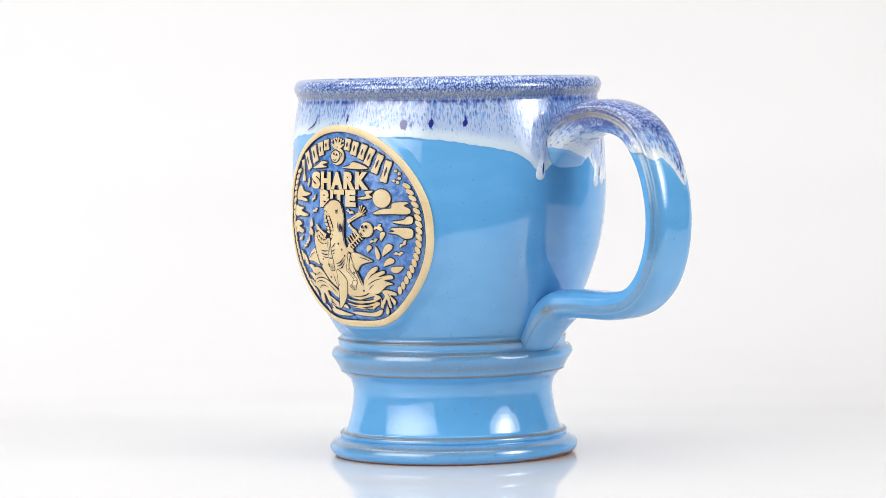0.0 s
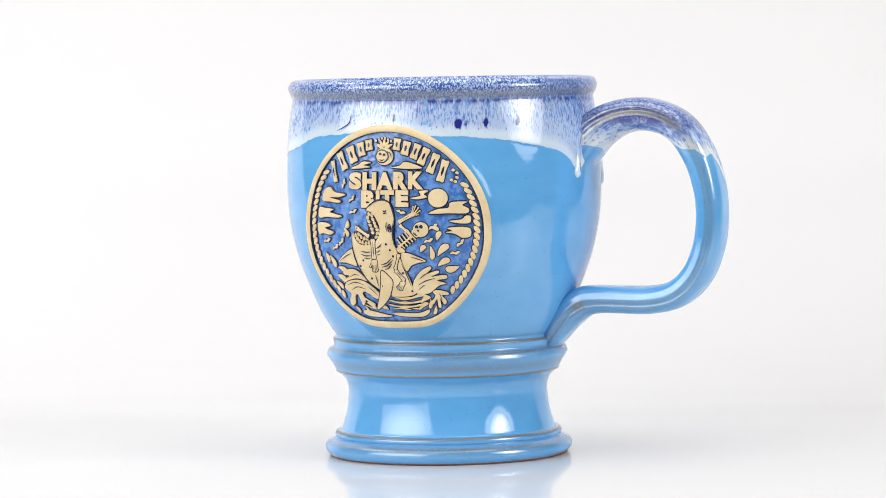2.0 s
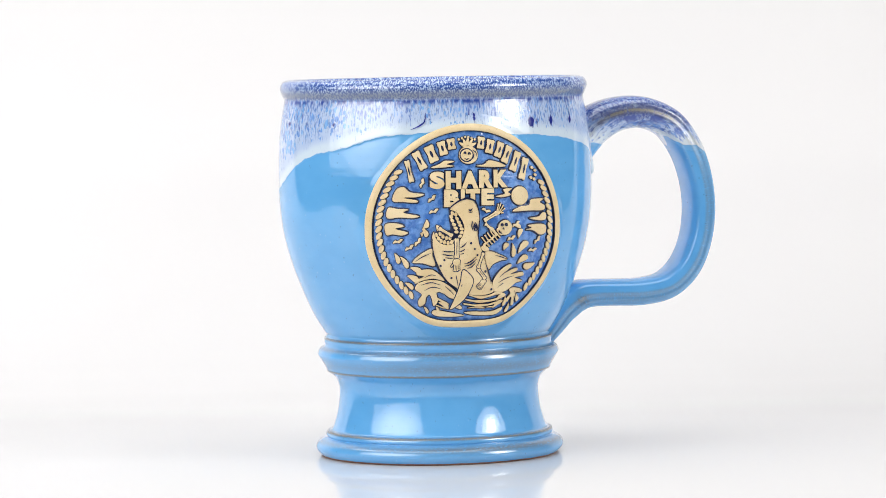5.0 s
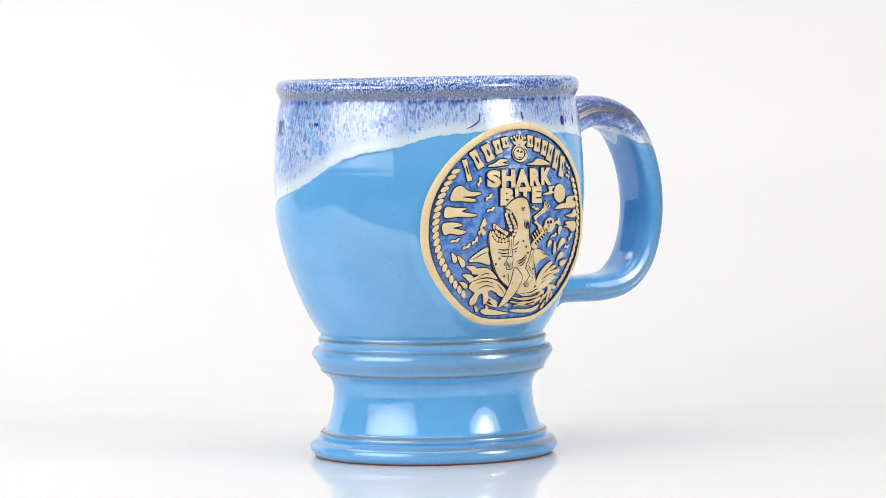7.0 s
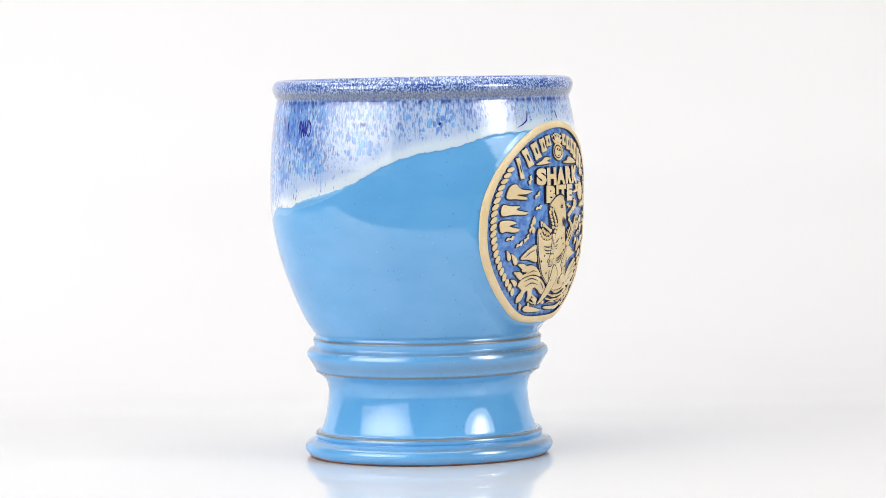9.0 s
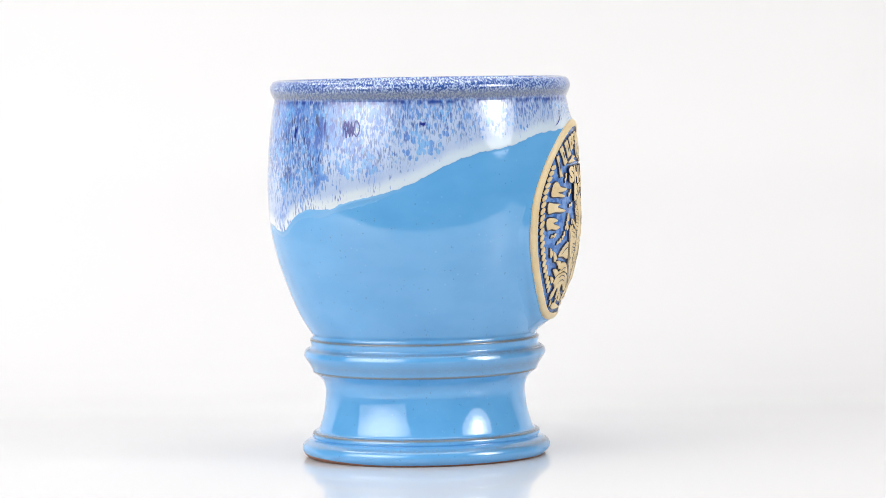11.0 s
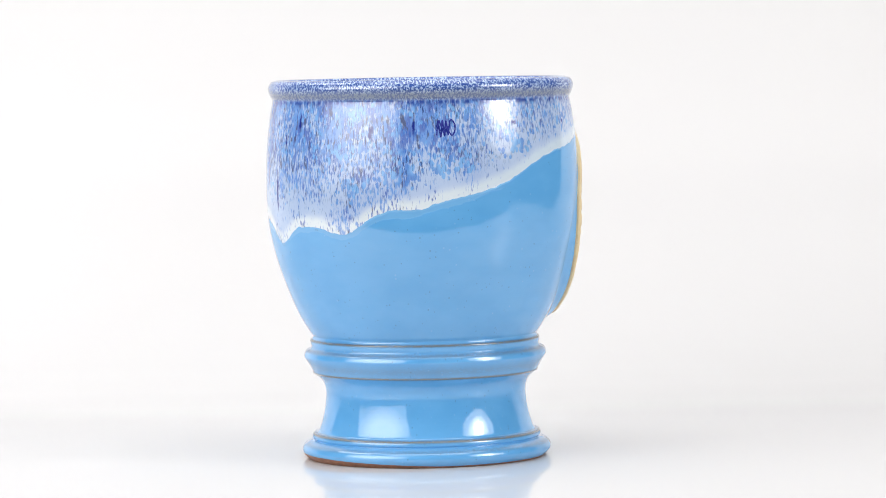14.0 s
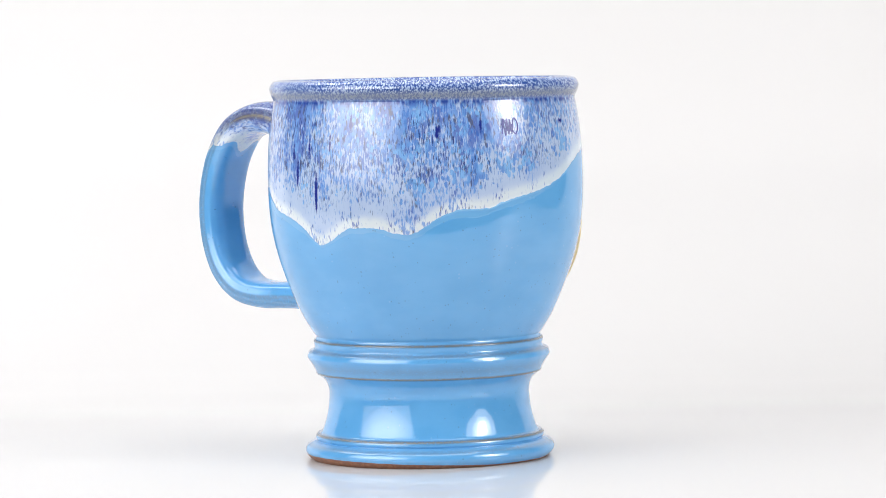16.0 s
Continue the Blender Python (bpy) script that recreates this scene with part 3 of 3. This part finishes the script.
for x, y, a in ((373, 392, 70), (368, 405, 60), (373, 420, 40), (379, 435, 30), (386, 449, 20), (389, 463, 0), (386, 396, 70), (391, 412, 50), (398, 426, 40), (404, 439, 30), (410, 452, 10), (410, 466, -10), (404, 480, -30), (312, 474, 80), (320, 487, 75), (330, 497, 80), (343, 502, 90), (357, 505, 90), (371, 501, 95), (383, 495, 110), (326, 470, 70), (337, 480, 80), (351, 486, 90), (364, 486, 95)):
    raised("tooth", drawn(oblong(x, y, 8.8, 6.4, a, 10, 0, 0.2)), -0.7, None, 0.8, "", -3.1)
lines = [(((333, 535), (357, 539), (383, 537)), 2.2), (((334, 547), (357, 553), (380, 552)), 2.2), (((346, 561), (362, 564), (380, 564)), 2.0),
         (((404, 524), (417, 517), (429, 504)), 2.2), (((401, 539), (413, 536), (423, 529)), 2.0), (((404, 549), (414, 547), (421, 544)), 1.6),
         (((422, 586), (446, 579), (469, 559)), 2.4), (((424, 596), (449, 588), (473, 567)), 2.4), (((435, 604), (452, 599), (469, 581)), 2.2),
         (((436, 376), (443, 382), (451, 374)), 3.0), (((436, 386), (443, 389), (452, 386)), 1.8), (((463, 427), (457, 442), (461, 457), (467, 460)), 2.6),
         (((463, 427), (469, 441), (470, 454), (467, 460)), 2.6), (((462, 436), (465, 443), (465, 451)), 5.0), (((452, 420), (449, 441), (454, 461)), 1.8),
         (((508, 582), (525, 619), (542, 667)), 2.2), (((390, 628), (395, 648), (399, 670)), 1.8), (((232, 575), (262, 556), (291, 544)), 1.8),
         (((545, 553), (575, 561), (600, 569)), 1.8), (((425, 626), (418, 663), (402, 707)), 1.6), (((297, 486), (297, 523), (306, 564), (326, 612), (355, 653), (398, 683)), 2.4),
         (((480, 413), (477, 446), (475, 475), (480, 508)), 2.4), (((339, 573), (343, 571), (346, 569)), 4.4), (((324, 595), (328, 593), (332, 591)), 4.4),
         (((368, 643), (372, 641), (376, 639)), 4.4), (((443, 509), (447, 507), (451, 505)), 4.4), (((459, 531), (463, 529), (466, 527)), 4.4),
         (((508, 620), (512, 617), (516, 615)), 4.4), (((424, 712), (427, 709), (431, 707)), 4.4), (((471, 555), (474, 553), (478, 550)), 4.4),
         (((541, 689), (545, 687), (549, 684)), 4.4), (((394, 720), (398, 718), (401, 716)), 4.4)]
lines.append((((361, 379), (370, 365), (396, 346), (415, 338), (435, 336), (462, 346), (475, 376), (481, 401)), 3.2))
strokes("shark_marking", lines, medallion, 0.75)

# the bony rider: plain bars and a disc
raised("rider_head", drawn(oblong(587, 448, 30, 29, -20)), 0.2, None, 1.8)
shape("rider_jaw", [(556, 449), (566, 457), (579, 467), (578, 476), (567, 477), (557, 467), (551, 458)], 0.2, 3, 1.2)
bar("rider_arm", 532, 455, 504, 432, 12)
bar("rider_arm", 501, 424, 554, 395, 8)
bar("rider_arm", 498, 418, 550, 388, 8)
shape("rider_hand", [(547, 386), (554, 382), (564, 385), (567, 392), (558, 399), (551, 396)], 0.1, 3, 1.0)
bar("rider_finger", 553, 383, 559, 358, 5.5, 0.15, 1.1)
bar("rider_finger", 558, 383, 569, 355, 5.5, 0.15, 1.1)
bar("rider_finger", 564, 385, 580, 362, 5.5, 0.15, 1.1)
bar("rider_finger", 567, 389, 586, 374, 5.5, 0.15, 1.1)
bar("rider_finger", 568, 393, 581, 390, 5.5, 0.15, 1.1)
bar("rider_shoulder", 523, 448, 551, 473, 10)
bar("rider_spine", 554, 473, 498, 517, 9)
for k in range(5):
    x, y = 505 + 11 * k, 502 - 8.5 * k
    bar("rider_rib", x - 14, y - 18, x + 2, y + 3, 6.5, 0.25, 1.0)
    bar("rider_rib", x + 1, y + 1, x + 19, y + 19, 6.5, 0.25, 1.0)
shape("rider_pelvis", [(489, 522), (501, 516), (517, 523), (523, 535), (508, 539), (495, 535)], 0.3, 3, 1.4)
bar("rider_leg", 499, 544, 480, 603, 10, 0.8, foot=-0.1)
bar("rider_leg", 477, 607, 513, 648, 7, 0.8, foot=-0.1)
bar("rider_leg", 485, 606, 518, 645, 5, 0.8, foot=-0.1)
shape("rider_foot", [(498, 651), (517, 650), (517, 660), (505, 667), (494, 663)], 0.8, 3, 1.2, foot=-0.1)
bar("rider_toe", 497, 660, 480, 675, 4.5, 0.85, 1.1, foot=-0.1)
bar("rider_toe", 501, 663, 485, 681, 4.5, 0.85, 1.1, foot=-0.1)
bar("rider_toe", 505, 665, 491, 684, 4.5, 0.85, 1.1, foot=-0.1)
bar("rider_toe", 510, 664, 499, 684, 4.5, 0.85, 1.1, foot=-0.1)
bar("rider_arm", 321, 448, 374, 479, 13, 0.9, foot=-0.8)
bar("rider_arm", 386, 488, 387, 564, 8, 0.9, foot=-0.1)
bar("rider_arm", 395, 488, 396, 564, 7, 0.9, foot=-0.1)
shape("rider_hand", [(382, 569), (402, 569), (405, 581), (398, 588), (383, 588), (377, 579)], 0.9, 3, 1.2, foot=-0.1)
bar("rider_finger", 381, 582, 370, 597, 5, 0.95, 1.1, foot=-0.1)
bar("rider_finger", 385, 586, 382, 613, 5, 0.95, 1.1, foot=-0.1)
bar("rider_finger", 390, 588, 389, 614, 5, 0.95, 1.1, foot=-0.1)
bar("rider_finger", 396, 588, 396, 614, 5, 0.95, 1.1, foot=-0.1)
bar("rider_finger", 401, 585, 402, 610, 5, 0.95, 1.1, foot=-0.1)
strokes("rider_marking", [(((567, 441), (572, 437), (577, 442)), 6.0), (((583, 439), (589, 436), (594, 442)), 6.0), (((575, 454), (578, 451), (581, 455)), 3.4), (((557, 461), (566, 467), (575, 473)), 1.8), (((560, 457), (563, 463), (560, 469)), 1.2), (((567, 461), (569, 468), (567, 474)), 1.2)],
        medallion, 1.05)

# clouds, sun and streaks
for pts in ([(150, 342), (163, 300), (190, 290), (215, 310), (266, 318), (238, 329), (192, 331), (240, 342), (234, 351), (190, 347)],
            [(131, 408), (134, 369), (165, 372), (208, 376), (190, 388), (247, 401), (225, 409), (175, 406)],
            [(128, 472), (124, 432), (165, 428), (192, 440), (160, 449), (205, 463), (186, 475), (150, 470)],
            [(290, 218), (325, 203), (345, 191), (382, 195), (352, 205), (380, 212), (330, 218)],
            [(468, 212), (500, 206), (520, 191), (555, 196), (592, 213), (530, 217)],
            [(548, 328), (586, 318), (580, 301), (617, 298), (600, 312), (613, 323), (575, 332)],
            [(618, 386), (652, 368), (690, 362), (700, 341), (757, 337), (740, 350), (762, 363), (756, 381), (690, 383)],
            [(694, 413), (738, 405), (752, 391), (770, 393), (768, 417), (735, 421)],
            [(680, 456), (704, 450), (688, 440), (735, 434), (769, 440), (770, 469), (742, 476), (715, 461)]):
    before_sun = pts[0] == (618, 386)
    shape("cloud", pts, 0.2 if before_sun else -0.6, 4, foot=-0.9 if before_sun else -4.75)
raised("sun_disc", drawn(oblong(652, 326, 37, 36, 0, 28)), -1.0, None, 2)

# spray, gull-like curls and drops in the sky
for x, y, a in ((258, 276, 60), (295, 336, 30), (302, 384, 10), (262, 462, 60), (168, 498, 5), (210, 523, 20), (242, 501, 40), (508, 382, -30), (735, 497, 35),
                (716, 535, -5), (617, 490, 10), (635, 436, 20)):
    c, s = math.cos(radians(a)), math.sin(radians(a))
    gull = [(-19, 5), (-10, -6), (0, -2), (9, -9), (19, -6), (11, 2), (5, 7), (-2, 4), (-10, 5)]
    shape("curl", [(x + p * c + q * s, y - p * s + q * c) for p, q in gull], -0.8, 3, 1.5)
for row in ((165, 562, 21, 8, 70), (192, 577, 26, 9, 60), (234, 607, 25, 10, 25), (222, 640, 26, 11, 30), (276, 432, 17, 9, 100), (272, 465, 17, 8, 70),
            (592, 520, 16, 9, -55), (630, 535, 27, 9, 80), (668, 522, 30, 12, -48), (672, 570, 27, 11, -32), (708, 597, 27, 12, 165), (652, 470, 19, 9, -70),
            (640, 440, 18, 7, 15), (320, 446, 12, 9, 60), (205, 668, 20, 8, 40), (268, 765, 16, 6, 60), (620, 735, 20, 7, 95), (640, 760, 19, 7, 105)):
    drop(*row)

# breaking waves on both sides and water lines at the foot
for pts in ([(226, 682), (240, 660), (285, 648), (335, 655), (392, 694), (396, 722), (366, 718), (335, 696), (312, 700), (318, 730), (300, 750), (292, 722),
             (284, 706), (270, 715), (262, 742), (240, 752), (236, 730), (252, 706), (240, 694)],
            [(240, 612), (285, 606), (318, 622), (345, 652), (300, 643), (258, 650), (226, 662), (236, 646), (262, 634), (236, 628)],
            [(549, 663), (564, 630), (589, 604), (619, 589), (626, 598), (608, 617), (648, 604), (654, 614), (625, 629), (678, 620), (686, 634), (648, 642), (685, 654), (656, 663), (619, 692), (589, 698), (560, 694)],
            [(630, 688), (650, 680), (690, 688), (690, 700), (665, 700), (686, 722), (676, 737), (660, 712), (664, 747), (652, 748), (646, 716), (632, 737),
             (621, 730), (640, 704)]):
    shape("wave", pts, -0.2, 4, 2.0, "raised clay breaking wave")
strokes("wave_marking", [(((250, 668), (290, 658), (330, 668)), 1.8), (((262, 690), (295, 676), (335, 684)), 1.8), (((575, 641), (598, 622), (619, 613)), 1.8),
                         (((571, 663), (604, 645), (641, 634)), 1.8), (((262, 640), (290, 628), (312, 632)), 1.5), (((572, 682), (588, 668), (600, 662)), 1.6),
                         (((345, 672), (368, 690), (386, 708)), 1.6), (((655, 692), (662, 705), (668, 720)), 1.3)], medallion, 0.35)
for row in ((345, 745, 26, 8, 30), (318, 765, 14, 6, 70), (400, 752, 26, 7, 10), (585, 742, 26, 8, -35), (595, 715, 24, 9, -30)):
    drop(*row, 0.7, 0.35, "wave_lobe", -0.5)
for pts, w in ((((451, 708), (494, 718), (538, 714), (578, 702), (603, 706), (600, 723)), 11),
               (((436, 726), (486, 734), (545, 732), (591, 723)), 10),
               (((429, 743), (486, 750), (545, 747), (594, 735)), 9),
               (((312, 719), (335, 732), (365, 746)), 11),
               (((328, 694), (354, 701), (386, 722)), 12),
               (((451, 760), (490, 757), (532, 761)), 6),
               (((536, 757), (556, 756), (578, 754)), 6),
               (((309, 746), (335, 756), (358, 760)), 6)):
    p = glide(pts, 4)
    d = np.gradient(p, axis=0)
    d /= np.linalg.norm(d, axis=1)[:, None]
    half = w * 0.5 * np.sqrt(np.sin(np.linspace(0.12, math.pi - 0.12, len(p))))[:, None] * (1 + 0.22 * np.sin(p[:, :1] * 0.09))
    side = np.stack([-d[:, 1], d[:, 0]], -1) * half
    shape("ripple", np.vstack([p + side, (p - side)[::-1]]), -0.4, 2, 1.5)
shape("ripple", [(292, 780), (302, 767), (345, 772), (400, 782), (438, 789), (390, 794), (320, 792)], -0.8, 4, 1.6)
shape("ripple", [(436, 778), (470, 774), (560, 774), (612, 758), (606, 776), (570, 789), (480, 788)], -0.8, 4, 1.6)

# rope inside the border
for lo, hi, count, lean in ((142, 227, 21, 55), (28, -43, 18, -55)):
    for k in range(count):
        a = radians(lo + (hi - lo) * k / (count - 1))
        r = 156.5 + 5 * max(0, -math.sin(a)) + (2 * math.sin(a) ** 2 if lo > 100 else 0)
        t = np.arange(12) * 2 * math.pi / 12
        x, y = 7.6 * np.cos(t), 4.1 * np.sin(t)
        b = a + radians(lean)
        raised("rope_strand", np.stack([r * math.cos(a) + x * math.cos(b) - y * math.sin(b), r * math.sin(a) + x * math.sin(b) + y * math.cos(b)], -1),
               -0.9, None, 1.1)

# round emblem under a tuft, and the arched row of plain blocks beside it
raised("emblem", drawn(oblong(438, 170, 38, 34, 0, 26)), -0.8, None, 1.8)
raised("emblem_face", drawn(oblong(430, 170, 24, 22, 0, 20)), 0.2, None, 2.2, "", -0.7)
for k in range(5):
    a = -60 + 30 * k
    drop(436 + 24 * math.sin(radians(a)), 133 - 16 * math.cos(radians(a)) + 6 * abs(a) / 60, 17, 6, a - 90, 0.2, -0.4, "emblem_leaf")
for k in range(6):
    raised("emblem_dot", drawn(oblong(400 + 13 * k, 106 - 4 * (k in (2, 3)) + 5 * (k in (0, 5)), 5, 5, 0, 10)), -1.2, None, 0.9)
slots = []
for x, y, a, w, h in ((210, 230, -14, 19, 80), (248, 190, -28, 30, 70), (293, 165, -24, 36, 62), (335, 144, -16, 32, 50), (370, 128, -10, 32, 38),
                      (490, 124, 8, 30, 42), (527, 138, 14, 32, 50), (566, 150, 20, 30, 56), (598, 168, 24, 30, 64), (634, 194, 22, 30, 74), (670, 222, 16, 29, 80)):
    c, s = math.cos(radians(a)), math.sin(radians(a))
    block = [(-w / 2, -h / 2), (0, -h / 2 - 1), (w / 2, -h / 2), (w / 2 - 3, 0), (w / 2, h / 2), (0, h / 2 + 1), (-w / 2, h / 2), (-w / 2 + 3, 0)]
    shape("block", [(x + 1.0 * p * c - q * s, y + 1.0 * p * s + q * c) for p, q in block], -0.7, 3, 2.0, "plain raised block in an arched row")
    slots.append((tuple((x - q * s, y + q * c) for q in (-h * 0.24, 0, h * 0.24)), w * 0.13))
strokes("block_marking", slots, medallion, -0.35)
strokes("emblem_marking", [(((418, 164), (423, 160), (428, 166)), 4), (((434, 168), (440, 163), (445, 168)), 4), (((420, 182), (430, 186), (440, 181)), 2),
                           (((452, 150), (466, 160), (470, 176)), 1.8), (((446, 186), (456, 178), (460, 166)), 1.6)], medallion, 0.45)
for x, y in ((702, 256), (716, 262), (722, 246), (708, 218), (722, 228)):
    raised("block_dot", drawn(oblong(x, y, 7, 6, 20, 12)), -1.0, None, 1.0)


def glyph(char, x0, x1, y0, y1, swell=0.066):
    """One raised letter, fitted between left, right, top and bottom on the drawing sheet."""
    def flat(offset):
        curve = bpy.data.curves.new("glyph", "FONT")
        curve.body, curve.offset, curve.resolution_u = char, offset, 4
        ob = bpy.data.objects.new("glyph", curve)
        scene.collection.objects.link(ob)
        me = ob.to_mesh(depsgraph=bpy.context.evaluated_depsgraph_get())
        v = np.array([tuple(q.co)[:2] for q in me.vertices])
        f = [tuple(q.vertices) for q in me.polygons]
        ob.to_mesh_clear()
        bpy.data.objects.remove(ob)
        return v, f
    bold, faces = flat(swell)
    lo, hi = bold.min(0), bold.max(0)

    def sheet(v):
        q = (v - lo) / (hi - lo)
        return drawn(np.stack([x0 + q[:, 0] * (x1 - x0), y1 - q[:, 1] * (y1 - y0)], -1))
    wide, wf = flat(swell + 0.055)
    a, b = sheet(bold), sheet(wide)
    n = len(a)
    verts = [med_points(a[:, 0], a[:, 1], -0.4), med_points(a[:, 0], a[:, 1], -4.8), med_points(b[:, 0], b[:, 1], -4.4)]
    count = {}
    for f in faces:
        for i in range(len(f)):
            e = (f[i], f[(i + 1) % len(f)])
            count[tuple(sorted(e))] = None if tuple(sorted(e)) in count else e
    rim = [e for e in count.values() if e]
    out = [tuple(f) for f in faces] + [(j, i, n + i, n + j) for i, j in rim] + [tuple(2 * n + i for i in f) for f in wf]
    slots = [0] * len(faces) + [1] * (len(rim) + len(wf))
    under("letter", mesh_of("letter", np.vstack(verts), out, [CLAY, INK], smooth=False, slots=slots), medallion)


for char, x0, x1, y0, y1 in (("S", 286, 343, 232, 298), ("H", 347, 408, 231, 300), ("A", 409, 476, 230, 298), ("R", 479, 536, 228, 296), ("K", 538, 598, 226, 294),
                             ("B", 341, 402, 301, 368), ("I", 406, 422, 300, 366), ("T", 425, 482, 299, 364), ("E", 488, 540, 298, 362)):
    glyph(char, x0, x1, y0, y1)


def maker_mark():
    """A small cobalt scribble under the rim."""
    verts, faces, k = [], [], 0
    pts = [[(-16, -13), (-14, 12), (-11, -6), (-9, -15), (-6, 13), (-3, -14), (0, 12), (2, -10)], [(-17, 4), (-8, -5), (1, 5)], [(-12, 13), (-8, 2), (-3, -9), (4, 3)],
           [(3, -13), (5, 2), (8, 13), (14, 8), (15, -4), (10, -13), (4, -6)]]
    for p in pts:
        p = glide(p, 6)
        d = np.gradient(p, axis=0)
        d /= np.linalg.norm(d, axis=1)[:, None]
        s = np.stack([-d[:, 1], d[:, 0]], -1) * 1.2
        for q in (p + s, p - s):
            z = 581 + q[:, 1]
            a = -149.5 + np.degrees(q[:, 0] / 270)
            r = body_r(z) + oval(a, z) + 0.5
            x, y = outward(a)
            verts.append(np.stack([r * x * K, r * y * K, z * K], -1))
        m = len(p)
        faces += [(k + i, k + i + 1, k + m + i + 1, k + m + i) for i in range(m - 1)]
        k += 2 * m
    return mesh_of("maker_mark", np.vstack(verts), faces, [MARK])


def glaze_crack(points):
    """A short dark cobalt line where the glaze parts above the medallion."""
    p = glide(points, 6)
    w = np.sin(np.linspace(0.2, math.pi - 0.2, len(p))) * 1.3
    d = np.gradient(p * np.array([4.7, 1]), axis=0)
    d /= np.linalg.norm(d, axis=1)[:, None]
    verts = []
    for side in (1, -1):
        a, z = p[:, 0] - side * w * d[:, 1] / 4.7, p[:, 1] + side * w * d[:, 0]
        q = np.clip((595 - z) / 30, 0, 1)
        r = body_r(z) + oval(a, z) + 0.7 + 3.2 * q
        x, y = outward(a)
        verts.append(np.stack([r * x * K, r * y * K, z * K], -1))
    m = len(p)
    return mesh_of("glaze_crack", np.vstack(verts), [(i, i + 1, m + i + 1, m + i) for i in range(m - 1)], [MARK])


MARK = plain("cobalt_mark", (0.02, 0.03, 0.22), (0.05, 0.06, 0.32), 900, 0.12, 0.05)
under("maker_mark", maker_mark(), mug, "scribbled cobalt maker's mark under the rim")
under("glaze_crack", glaze_crack([(-64.5, 577), (-61.5, 583), (-59.3, 591), (-58.8, 606)]), mug, "short dark cobalt run in the drip glaze")
under("glaze_crack", glaze_crack([(-42.8, 607), (-42.4, 598), (-39.5, 592), (-35, 588)]), mug, "short dark cobalt run in the drip glaze")


def motions():
    rows = []
    for k in range(33):
        t = k * 0.5
        a = turned(t)
        rows.append((t, pose(0, 0, 0, 0, 0, a) @ pose(21.3 * K, 18.8 * K, 0)))
    walk(mug, rows)


motions()
